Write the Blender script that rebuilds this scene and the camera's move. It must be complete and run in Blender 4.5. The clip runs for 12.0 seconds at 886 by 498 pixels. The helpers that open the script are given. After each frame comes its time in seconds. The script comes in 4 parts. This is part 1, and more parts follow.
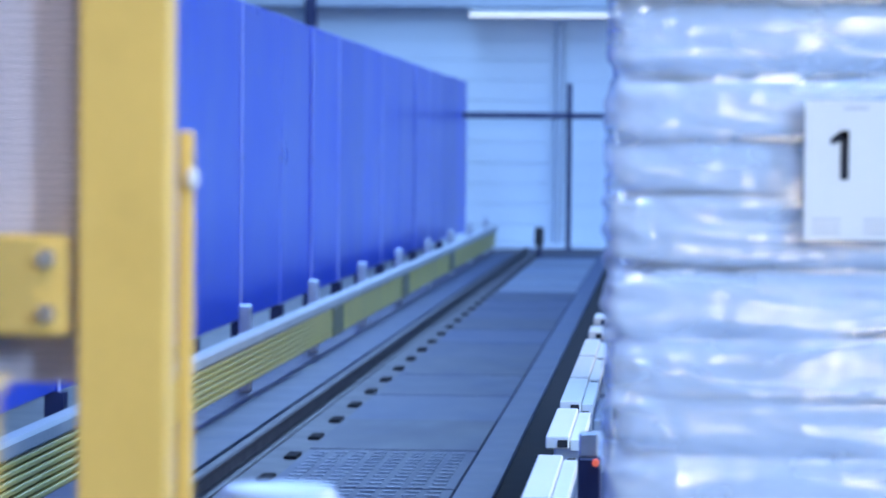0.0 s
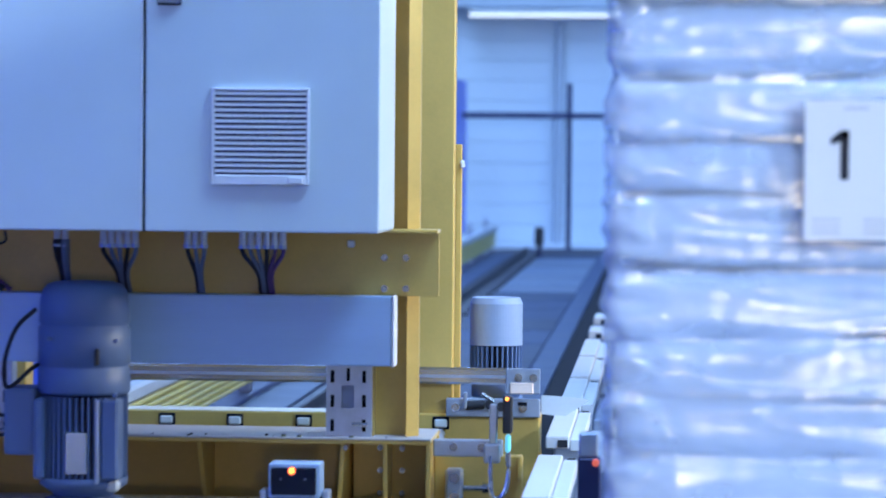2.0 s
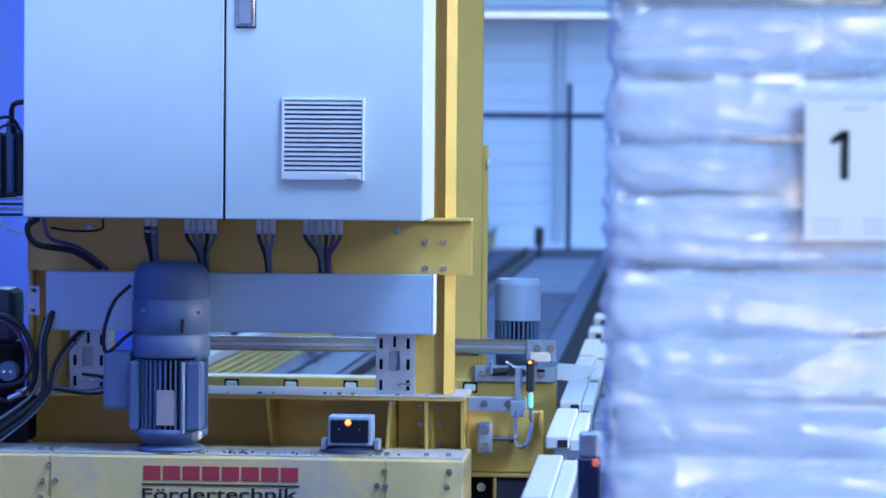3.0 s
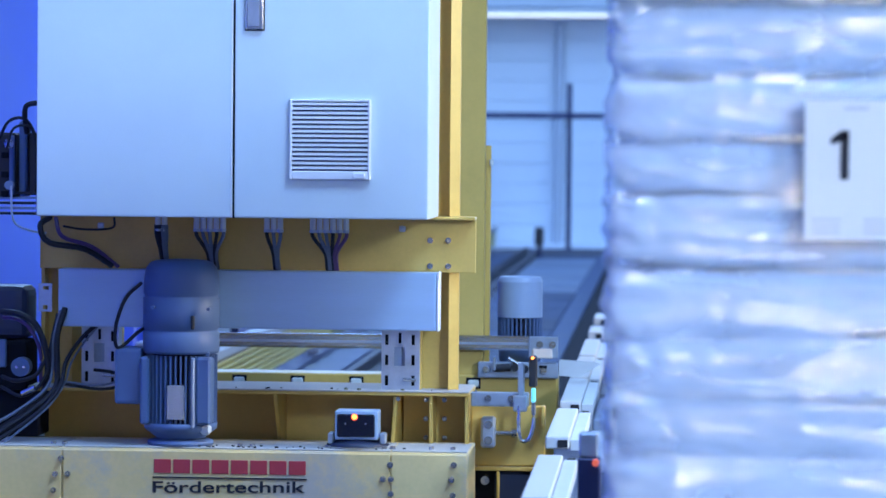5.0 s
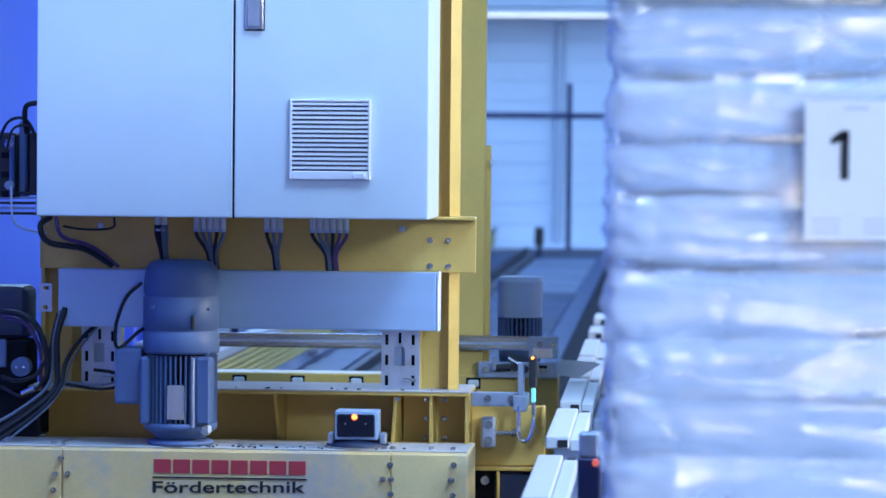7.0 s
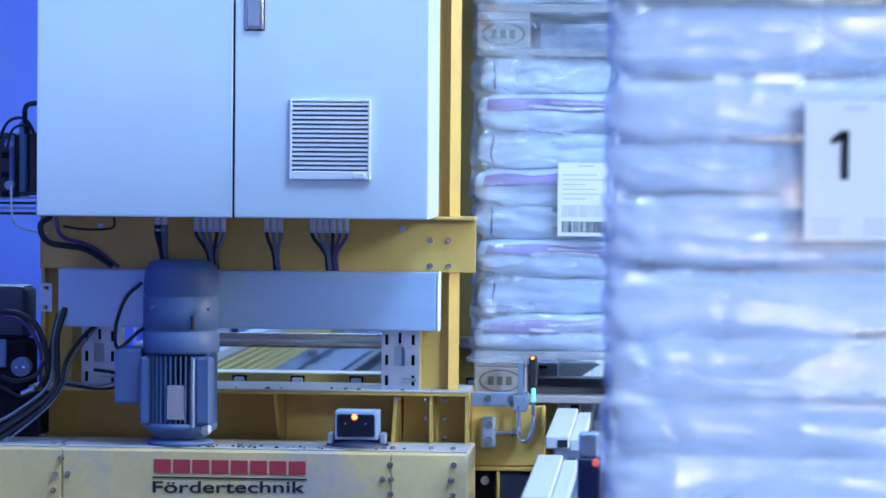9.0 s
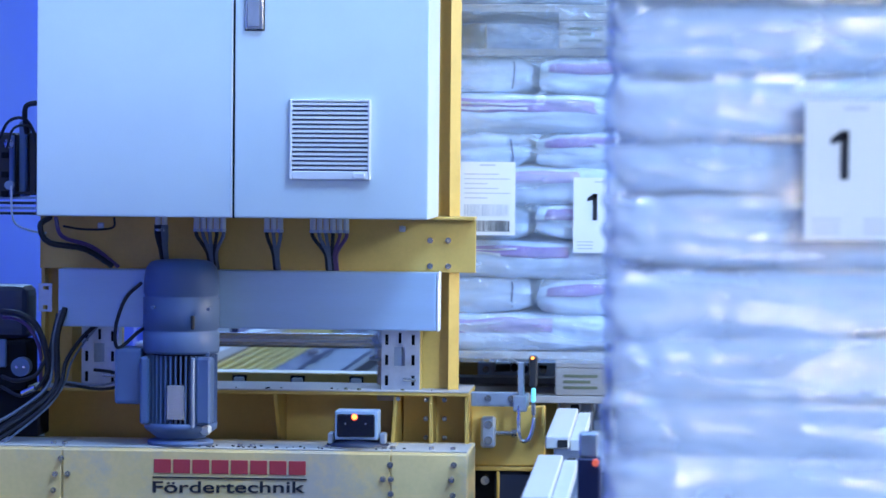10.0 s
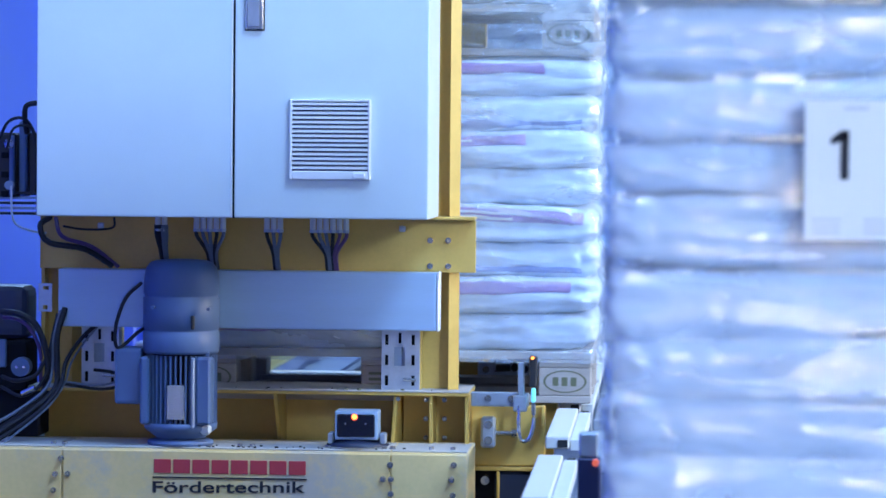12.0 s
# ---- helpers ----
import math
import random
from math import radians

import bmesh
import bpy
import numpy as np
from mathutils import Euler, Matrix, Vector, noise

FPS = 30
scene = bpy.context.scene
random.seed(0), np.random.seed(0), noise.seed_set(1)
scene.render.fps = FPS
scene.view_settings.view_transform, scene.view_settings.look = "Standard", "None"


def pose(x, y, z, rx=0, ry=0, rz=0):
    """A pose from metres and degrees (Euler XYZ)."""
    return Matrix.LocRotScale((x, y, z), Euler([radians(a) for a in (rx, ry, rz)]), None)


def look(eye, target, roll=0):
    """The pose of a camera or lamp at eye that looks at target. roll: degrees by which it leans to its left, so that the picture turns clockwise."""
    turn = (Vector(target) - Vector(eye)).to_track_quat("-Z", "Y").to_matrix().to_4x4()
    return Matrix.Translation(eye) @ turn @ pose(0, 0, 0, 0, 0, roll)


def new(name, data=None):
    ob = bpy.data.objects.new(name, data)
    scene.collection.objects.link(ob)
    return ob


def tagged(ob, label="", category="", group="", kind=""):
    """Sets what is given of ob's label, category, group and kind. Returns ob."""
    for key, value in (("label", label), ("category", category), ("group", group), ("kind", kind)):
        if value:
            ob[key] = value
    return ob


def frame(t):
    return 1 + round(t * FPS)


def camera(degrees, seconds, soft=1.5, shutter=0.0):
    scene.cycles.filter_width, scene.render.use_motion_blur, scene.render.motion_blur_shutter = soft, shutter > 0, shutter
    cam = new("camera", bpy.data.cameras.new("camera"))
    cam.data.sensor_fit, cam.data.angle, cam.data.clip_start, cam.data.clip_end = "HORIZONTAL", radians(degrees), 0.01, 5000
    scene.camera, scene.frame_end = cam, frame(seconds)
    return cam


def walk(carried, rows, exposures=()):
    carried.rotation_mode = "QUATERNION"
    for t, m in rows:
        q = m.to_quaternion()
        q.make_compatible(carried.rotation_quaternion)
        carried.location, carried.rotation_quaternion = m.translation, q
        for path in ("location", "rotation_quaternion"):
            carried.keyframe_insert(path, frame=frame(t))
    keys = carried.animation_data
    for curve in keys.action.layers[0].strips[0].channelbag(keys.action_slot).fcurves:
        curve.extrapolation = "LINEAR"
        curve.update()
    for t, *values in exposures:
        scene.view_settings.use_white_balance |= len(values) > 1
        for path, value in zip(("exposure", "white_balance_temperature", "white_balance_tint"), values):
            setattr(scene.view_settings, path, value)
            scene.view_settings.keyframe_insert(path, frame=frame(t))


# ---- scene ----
TX, TY, TZ = -0.69672521, 9.9707803, 0.83676831
cam = camera(16.23, 12.0, soft=1.6, shutter=0.5)
cam.data.dof.use_dof = True
cam.data.dof.focus_distance = 8.2
cam.data.dof.aperture_fstop = 5.4
EYE = (0.0, 0.0, 1.15)
walk(cam, [(0.0, look(EYE, (TX, TY, TZ), 0.5)), (12.0, look(EYE, (TX, TY, TZ), 0.5))],
     exposures=[(0.0, 0.06), (12.0, 0.06)])

# ---- world and light ----
world = bpy.data.worlds.new("world")
scene.world = world
world.use_nodes = True
wn = world.node_tree.nodes
sky = wn.new("ShaderNodeTexSky")
sky.sky_type = "NISHITA"
sky.sun_disc = False
sky.sun_elevation, sky.sun_rotation = radians(35), radians(100)
world.node_tree.links.new(sky.outputs[0], wn["Background"].inputs[0])
wn["Background"].inputs[1].default_value = 0.1


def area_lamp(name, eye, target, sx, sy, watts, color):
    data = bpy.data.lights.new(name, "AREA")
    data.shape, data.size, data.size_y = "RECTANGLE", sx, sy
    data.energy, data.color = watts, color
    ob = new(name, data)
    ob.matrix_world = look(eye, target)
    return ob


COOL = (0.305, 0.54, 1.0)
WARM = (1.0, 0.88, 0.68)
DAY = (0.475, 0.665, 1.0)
# unseen lamps under the closed roof, added to light the hall from above
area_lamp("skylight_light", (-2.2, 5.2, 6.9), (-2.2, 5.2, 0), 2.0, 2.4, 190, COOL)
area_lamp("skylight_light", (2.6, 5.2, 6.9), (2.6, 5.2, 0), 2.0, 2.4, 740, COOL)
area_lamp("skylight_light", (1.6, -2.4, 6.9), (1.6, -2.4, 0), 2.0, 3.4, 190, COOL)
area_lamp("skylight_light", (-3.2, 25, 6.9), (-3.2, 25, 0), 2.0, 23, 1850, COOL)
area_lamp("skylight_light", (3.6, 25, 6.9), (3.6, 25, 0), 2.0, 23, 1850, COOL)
# unseen narrow lamp, added to brighten the car at the aisle's near end
narrow_lamp = area_lamp("skylight_light", (0.6, -0.4, 6.9), (-0.9, 3.0, 1.3), 1.0, 1.0, 14, (1.0, 0.94, 0.90))
narrow_lamp.data.spread = radians(38)
# unseen lamps at the closed walls, added for side light and film glints
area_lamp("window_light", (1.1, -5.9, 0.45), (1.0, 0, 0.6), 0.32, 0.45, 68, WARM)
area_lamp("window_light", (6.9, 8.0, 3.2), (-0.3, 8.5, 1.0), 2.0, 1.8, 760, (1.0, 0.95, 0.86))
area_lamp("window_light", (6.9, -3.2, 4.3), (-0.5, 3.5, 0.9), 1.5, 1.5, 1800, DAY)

# ---- materials ----


def mat(name, color, rough=0.5, metal=0.0, var=0.12, scale=6.0, bump=0.05, fine=90.0, coat=0.0, rand=0.0, emit=0.0, spec=0.5,
        wear=0.0, wear_color=(0.3, 0.3, 0.3), stretch=(1, 1, 1)):
    m = bpy.data.materials.new(name)
    m.use_nodes = True
    n, l = m.node_tree.nodes, m.node_tree.links
    b = n["Principled BSDF"]
    co = n.new("ShaderNodeTexCoord")
    mp = n.new("ShaderNodeMapping")
    mp.inputs["Scale"].default_value = stretch
    l.new(co.outputs["Object"], mp.inputs[0])
    big = n.new("ShaderNodeTexNoise")
    big.inputs["Scale"].default_value, big.inputs["Detail"].default_value = scale, 5
    small = n.new("ShaderNodeTexNoise")
    small.inputs["Scale"].default_value, small.inputs["Detail"].default_value = fine, 3
    l.new(mp.outputs[0], big.inputs[0])
    l.new(mp.outputs[0], small.inputs[0])
    add = n.new("ShaderNodeMath")
    add.operation = "MULTIPLY_ADD"
    l.new(small.outputs[0], add.inputs[0])
    add.inputs[1].default_value = 0.4
    l.new(big.outputs[0], add.inputs[2])
    ramp = n.new("ShaderNodeMapRange")
    ramp.inputs[1].default_value, ramp.inputs[2].default_value = 0.35, 1.05
    ramp.inputs[3].default_value, ramp.inputs[4].default_value = 1 - var, 1 + var
    l.new(add.outputs[0], ramp.inputs[0])
    last = ramp.outputs[0]
    if rand:
        oi = n.new("ShaderNodeObjectInfo")
        rr = n.new("ShaderNodeMapRange")
        rr.inputs[3].default_value, rr.inputs[4].default_value = 1 - rand, 1 + rand
        l.new(oi.outputs["Random"], rr.inputs[0])
        mm = n.new("ShaderNodeMath")
        mm.operation = "MULTIPLY"
        l.new(last, mm.inputs[0])
        l.new(rr.outputs[0], mm.inputs[1])
        last = mm.outputs[0]
    vm = n.new("ShaderNodeVectorMath")
    vm.operation = "SCALE"
    vm.inputs[0].default_value = color
    l.new(last, vm.inputs["Scale"])
    out = vm.outputs[0]
    if wear:
        wt = n.new("ShaderNodeTexNoise")
        wt.inputs["Scale"].default_value, wt.inputs["Detail"].default_value = 3.2, 9
        wt.inputs["Roughness"].default_value = 0.7
        l.new(mp.outputs[0], wt.inputs[0])
        wr = n.new("ShaderNodeMapRange")
        wr.inputs[1].default_value, wr.inputs[2].default_value = 0.48, 0.64
        wr.inputs[4].default_value = wear
        l.new(wt.outputs[0], wr.inputs[0])
        mx = n.new("ShaderNodeMixRGB")
        l.new(wr.outputs[0], mx.inputs[0])
        l.new(out, mx.inputs[1])
        mx.inputs[2].default_value = (*wear_color, 1)
        out = mx.outputs[0]
    l.new(out, b.inputs["Base Color"])
    rg = n.new("ShaderNodeMapRange")
    rg.inputs[3].default_value, rg.inputs[4].default_value = max(rough - 0.08, 0.02), min(rough + 0.1, 1)
    l.new(big.outputs[0], rg.inputs[0])
    l.new(rg.outputs[0], b.inputs["Roughness"])
    b.inputs["Metallic"].default_value = metal
    b.inputs["Specular IOR Level"].default_value = spec
    b.inputs["Coat Weight"].default_value = coat
    if emit:
        b.inputs["Emission Color"].default_value = (*color, 1)
        b.inputs["Emission Strength"].default_value = emit
    if bump:
        bp = n.new("ShaderNodeBump")
        bp.inputs["Strength"].default_value, bp.inputs["Distance"].default_value = bump, 0.004
        l.new(add.outputs[0], bp.inputs["Height"])
        l.new(bp.outputs[0], b.inputs["Normal"])
    return m


M_YELLOW = mat("yellow_paint", (0.62, 0.41, 0.10), 0.40, var=0.10, wear=0.25, wear_color=(0.30, 0.19, 0.04))
M_COVER = mat("cream_yellow_paint", (0.80, 0.60, 0.26), 0.45, var=0.12, wear=0.7, wear_color=(0.46, 0.45, 0.43))
M_DUST = mat("dusty_cover_paint", (0.48, 0.455, 0.42), 0.55, var=0.12, wear=0.6, wear_color=(0.36, 0.37, 0.40))
M_CAB = mat("cabinet_paint", (0.61, 0.715, 0.74), 0.38, var=0.045, bump=0.03, fine=220)
M_DUCT = mat("duct_sheet", (0.36, 0.52, 0.72), 0.36, metal=0.25, var=0.06, stretch=(0.4, 1, 3))
M_VENT = mat("vent_plastic", (0.74, 0.76, 0.78), 0.45, var=0.03)
# near-black; mostly puts the shade of gaps and recesses into colour
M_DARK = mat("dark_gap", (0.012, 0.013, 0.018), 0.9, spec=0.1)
M_MOTOR = mat("motor_paint", (0.095, 0.155, 0.30), 0.48, var=0.05, wear=0.06, wear_color=(0.2, 0.25, 0.33))
M_MOTOR2 = mat("grey_motor_paint", (0.27, 0.35, 0.49), 0.4, var=0.08)
M_STEEL = mat("galvanised_steel", (0.44, 0.51, 0.62), 0.36, metal=0.7, var=0.15, scale=25)
M_BOLT = mat("zinc_bolt", (0.50, 0.48, 0.47), 0.22, metal=0.85)
M_CHROME = mat("bright_steel", (0.66, 0.68, 0.72), 0.22, metal=0.95, var=0.06)
M_BLACK = mat("black_plastic", (0.016, 0.018, 0.024), 0.45)
M_RUBBER = mat("black_cable", (0.010, 0.011, 0.018), 0.6, var=0.1)
M_PURPLE = mat("violet_cable", (0.10, 0.05, 0.16), 0.4)
M_GREYC = mat("grey_cable", (0.13, 0.16, 0.23), 0.55)
M_BLUE = mat("blue_sheet", (0.021, 0.074, 0.68), 0.30, var=0.10, rand=0.12, scale=1.2, bump=0.02, spec=1.0)
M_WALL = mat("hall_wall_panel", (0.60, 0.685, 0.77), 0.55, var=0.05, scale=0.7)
# unseen walls and roof, darker than the end wall to lessen bounced light
M_SIDE = mat("unseen_dark_wall", (0.22, 0.25, 0.30), 0.6, var=0.08, scale=0.7)
M_ROOF = mat("unseen_dark_roof", (0.16, 0.18, 0.22), 0.7, var=0.08)
M_CEIL = mat("hall_roof_sheet", (0.40, 0.46, 0.54), 0.6, var=0.06)
M_FLOOR = mat("dark_floor", (0.035, 0.045, 0.075), 0.45, var=0.25, wear=0.35, wear_color=(0.14, 0.15, 0.17))
M_PLATE = mat("deck_plate_steel", (0.012, 0.026, 0.070), 0.48, metal=0.0, spec=0.14, var=0.25, rand=0.3, scale=3, wear=0.3, wear_color=(0.036, 0.062, 0.125), stretch=(1, 0.35, 1))
M_PLATE2 = mat("side_plate_steel", (0.016, 0.035, 0.092), 0.48, metal=0.0, spec=0.2, var=0.25, scale=3, wear=0.3, wear_color=(0.06, 0.09, 0.17))
M_NAVY = mat("navy_paint", (0.012, 0.022, 0.09), 0.45)
M_WHITE = mat("white_profile", (0.66, 0.67, 0.66), 0.4, var=0.05, wear=0.12, wear_color=(0.5, 0.52, 0.55))
M_CONDY = mat("yellow_conductor", (0.46, 0.42, 0.12), 0.45, var=0.2, scale=2)
M_OLIVE = mat("dark_olive", (0.13, 0.14, 0.08), 0.5, var=0.2)
M_CONDW = mat("conductor_cap", (0.60, 0.64, 0.66), 0.45, var=0.08)
M_CAP = mat("dusty_cover_strip", (0.34, 0.39, 0.44), 0.6, var=0.15, scale=3)
M_RAIL = mat("dark_rail_steel", (0.022, 0.026, 0.040), 0.5, var=0.25, wear=0.3, wear_color=(0.07, 0.08, 0.11), spec=0.2)
M_CREAM = mat("cream_reflector", (0.95, 0.74, 0.60), 0.3)
M_MOTORD = mat("dark_motor_paint", (0.020, 0.030, 0.066), 0.45, var=0.1)
M_STITCH = mat("stitching", (0.07, 0.08, 0.16), 0.6)
# lighter steel: sheen on the far deck put into colour; also tread bars
M_PLATEB = mat("lighter_plate_steel", (0.065, 0.10, 0.17), 0.42, var=0.3, rand=0.2, scale=2, wear=0.5, wear_color=(0.05, 0.08, 0.14), stretch=(1, 0.3, 1))
M_WOOD = mat("pallet_wood", (0.38, 0.35, 0.33), 0.75, var=0.25, rand=0.2, scale=8, stretch=(0.3, 3, 3), bump=0.2)
M_BAG = mat("woven_bag", (0.69, 0.785, 0.90), 0.42, var=0.10, rand=0.06, scale=9, fine=30, bump=1.0, coat=0.1, stretch=(2.2, 2.2, 0.7))
M_PRINT = mat("violet_print", (0.40, 0.25, 0.54), 0.45, var=0.15)
M_PRINTB = mat("blue_print", (0.26, 0.32, 0.58), 0.45, var=0.15)
M_PAPER = mat("paper", (0.82, 0.82, 0.80), 0.7, var=0.02, bump=0.03)
M_INK = mat("black_ink", (0.012, 0.012, 0.02), 0.6)
M_INKG = mat("grey_ink", (0.56, 0.57, 0.60), 0.6)
M_RED = mat("red_ink", (0.50, 0.045, 0.06), 0.5)
M_GLOW = mat("amber_lamp", (1.0, 0.26, 0.04), 0.4, emit=5.0)
M_LED = mat("red_led", (1.0, 0.16, 0.08), 0.4, emit=0.5)
M_CYAN = mat("cyan_lamp", (0.2, 0.8, 1.0), 0.4, emit=0.5)
M_TUBE = mat("light_band", (1.0, 0.95, 0.86), 0.4, emit=0.55)
M_REFL = mat("reflector", (0.72, 0.76, 0.70), 0.2, metal=0.2)
M_LENS = mat("dark_glass", (0.01, 0.01, 0.02), 0.08, coat=1.0)
M_SEAM = mat("light_seam", (0.42, 0.52, 0.90), 0.30)
M_LILAC = mat("perforated_panel", (0.60, 0.54, 0.58), 0.5, var=0.05)


def film_material(name, milk_low, milk_high, gloss, relief, size, detail, rough, squash):
    m = bpy.data.materials.new(name)
    m.use_nodes = True
    n, l = m.node_tree.nodes, m.node_tree.links
    n.remove(n["Principled BSDF"])
    tr, gl, mx = n.new("ShaderNodeBsdfTransparent"), n.new("ShaderNodeBsdfGlossy"), n.new("ShaderNodeMixShader")
    df, milk = n.new("ShaderNodeBsdfDiffuse"), n.new("ShaderNodeMixShader")
    df.inputs[0].default_value = (0.74, 0.84, 0.96, 1)
    milk_noise = n.new("ShaderNodeMapRange")
    milk_noise.inputs[1].default_value, milk_noise.inputs[2].default_value = 0.32, 0.68
    milk_noise.inputs[3].default_value, milk_noise.inputs[4].default_value = milk_low, milk_high
    tr.inputs[0].default_value = (0.90, 0.94, 0.99, 1)
    gl.inputs["Roughness"].default_value = rough
    co, mp, ns, bp = n.new("ShaderNodeTexCoord"), n.new("ShaderNodeMapping"), n.new("ShaderNodeTexNoise"), n.new("ShaderNodeBump")
    mp.inputs["Scale"].default_value = (1.6, 1.6, squash)
    ns.inputs["Scale"].default_value, ns.inputs["Detail"].default_value, ns.inputs["Distortion"].default_value = size, detail, 1.4
    bp.inputs["Strength"].default_value, bp.inputs["Distance"].default_value = relief, 0.03
    l.new(co.outputs["Object"], mp.inputs[0])
    l.new(mp.outputs[0], ns.inputs[0])
    l.new(ns.outputs[0], bp.inputs["Height"])
    l.new(bp.outputs[0], gl.inputs["Normal"])
    l.new(bp.outputs[0], df.inputs["Normal"])
    n2 = n.new("ShaderNodeTexNoise")
    n2.inputs["Scale"].default_value, n2.inputs["Detail"].default_value, n2.inputs["Distortion"].default_value = 1.7, 5, 1.0
    l.new(mp.outputs[0], n2.inputs[0])
    l.new(n2.outputs[0], milk_noise.inputs[0])
    l.new(milk_noise.outputs[0], milk.inputs[0])
    fr = n.new("ShaderNodeMapRange")
    fr.inputs[1].default_value, fr.inputs[2].default_value = 0.35, 0.75
    fr.inputs[3].default_value, fr.inputs[4].default_value = 0.03, gloss
    l.new(ns.outputs[0], fr.inputs[0])
    l.new(fr.outputs[0], mx.inputs[0])
    l.new(tr.outputs[0], milk.inputs[1])
    l.new(df.outputs[0], milk.inputs[2])
    l.new(milk.outputs[0], mx.inputs[1])
    l.new(gl.outputs[0], mx.inputs[2])
    l.new(mx.outputs[0], n["Material Output"].inputs[0])
    return m


M_FILM = film_material("stretch_film", 0.06, 0.36, 0.30, 0.5, 3.5, 7, 0.14, 6.0)
M_FILM_THICK = film_material("thick_stretch_film", 0.20, 0.42, 0.16, 0.06, 3.0, 8, 0.18, 7.0)

# ---- building helpers ----
ORIGIN = {}


def thing(name, origin, label, category, group="", kind=""):
    ob = new(name)
    ob.location = origin
    ORIGIN[ob.name] = Vector(origin)
    return tagged(ob, label, category, group, kind)


def part(name, bm, material, parent, label="", smooth=False):
    """One mesh under a thing or a part; its bmesh is given in the place's own metres."""
    o = ORIGIN[parent.name]
    bmesh.ops.translate(bm, verts=bm.verts, vec=-o)
    me = bpy.data.meshes.new(name)
    bm.to_mesh(me)
    bm.free()
    me.materials.append(material)
    if smooth:
        me.polygons.foreach_set("use_smooth", [True] * len(me.polygons))
    ob = new(name, me)
    ob.parent = parent
    ORIGIN[ob.name] = o
    return tagged(ob, label)


def lone(name, bm, material, label, category, kind="", group="", smooth=False):
    """A thing of one mesh, in the place's metres, with its origin at the base."""
    lo = [min(v.co[i] for v in bm.verts) for i in range(3)]
    hi = [max(v.co[i] for v in bm.verts) for i in range(3)]
    o = Vector(((lo[0] + hi[0]) / 2, (lo[1] + hi[1]) / 2, lo[2]))
    bmesh.ops.translate(bm, verts=bm.verts, vec=-o)
    me = bpy.data.meshes.new(name)
    bm.to_mesh(me)
    bm.free()
    me.materials.append(material)
    if smooth:
        me.polygons.foreach_set("use_smooth", [True] * len(me.polygons))
    ob = new(name, me)
    ob.location = o
    ORIGIN[ob.name] = o
    return tagged(ob, label, category, group, kind)


def box(x0, x1, y0, y1, z0, z1, bevel=0.0, bm=None, seg=1):
    out = bm or bmesh.new()
    r = bmesh.ops.create_cube(out, size=1)
    m = Matrix.Translation(((x0 + x1) / 2, (y0 + y1) / 2, (z0 + z1) / 2)) @ Matrix.Diagonal((abs(x1 - x0), abs(y1 - y0), abs(z1 - z0), 1))
    bmesh.ops.transform(out, matrix=m, verts=r["verts"])
    if bevel:
        es = list({e for v in r["verts"] for e in v.link_edges})
        bmesh.ops.bevel(out, geom=es, offset=bevel, segments=seg, profile=0.6, affect="EDGES")
    return out


def rod(p0, p1, r, seg=12, bm=None, r1=None):
    out = bm or bmesh.new()
    p0, p1 = Vector(p0), Vector(p1)
    q = (p1 - p0).to_track_quat("Z", "Y").to_matrix().to_4x4()
    bmesh.ops.create_cone(out, cap_ends=True, segments=seg, radius1=r, radius2=r if r1 is None else r1, depth=(p1 - p0).length,
                          matrix=Matrix.Translation((p0 + p1) / 2) @ q)
    return out


def lathe(cx, cy, profile, seg=28, bm=None):
    """A round body about an upright axis; profile: (radius, height) from bottom to top."""
    out = bm or bmesh.new()
    rings = []
    for r, z in profile:
        rings.append([out.verts.new((cx + r * math.cos(2 * math.pi * i / seg), cy + r * math.sin(2 * math.pi * i / seg), z)) for i in range(seg)])
    for a, b in zip(rings, rings[1:]):
        for i in range(seg):
            j = (i + 1) % seg
            out.faces.new((a[i], a[j], b[j], b[i]))
    out.faces.new(rings[0][::-1])
    out.faces.new(rings[-1])
    return out


def tube(points, r, seg=7, bm=None, steps=5):
    """A cable: a smooth tube through the points."""
    out = bm or bmesh.new()
    p = [Vector(v) for v in points]
    p = [p[0] * 2 - p[1]] + p + [p[-1] * 2 - p[-2]]
    path = []
    for i in range(1, len(p) - 2):
        for k in range(steps):
            t = k / steps
            a, b, c, d = p[i - 1:i + 3]
            path.append(0.5 * (2 * b + (c - a) * t + (2 * a - 5 * b + 4 * c - d) * t * t + (3 * b - a - 3 * c + d) * t ** 3))
    path.append(p[-2])
    rings = []
    for i, v in enumerate(path):
        d = path[min(i + 1, len(path) - 1)] - path[max(i - 1, 0)]
        q = d.to_track_quat("Z", "Y").to_matrix()
        rings.append([out.verts.new(v + q @ Vector((r * math.cos(2 * math.pi * k / seg), r * math.sin(2 * math.pi * k / seg), 0))) for k in range(seg)])
    for a, b in zip(rings, rings[1:]):
        for i in range(seg):
            j = (i + 1) % seg
            out.faces.new((a[i], a[j], b[j], b[i]))
    out.faces.new(rings[0][::-1])
    out.faces.new(rings[-1])
    return out


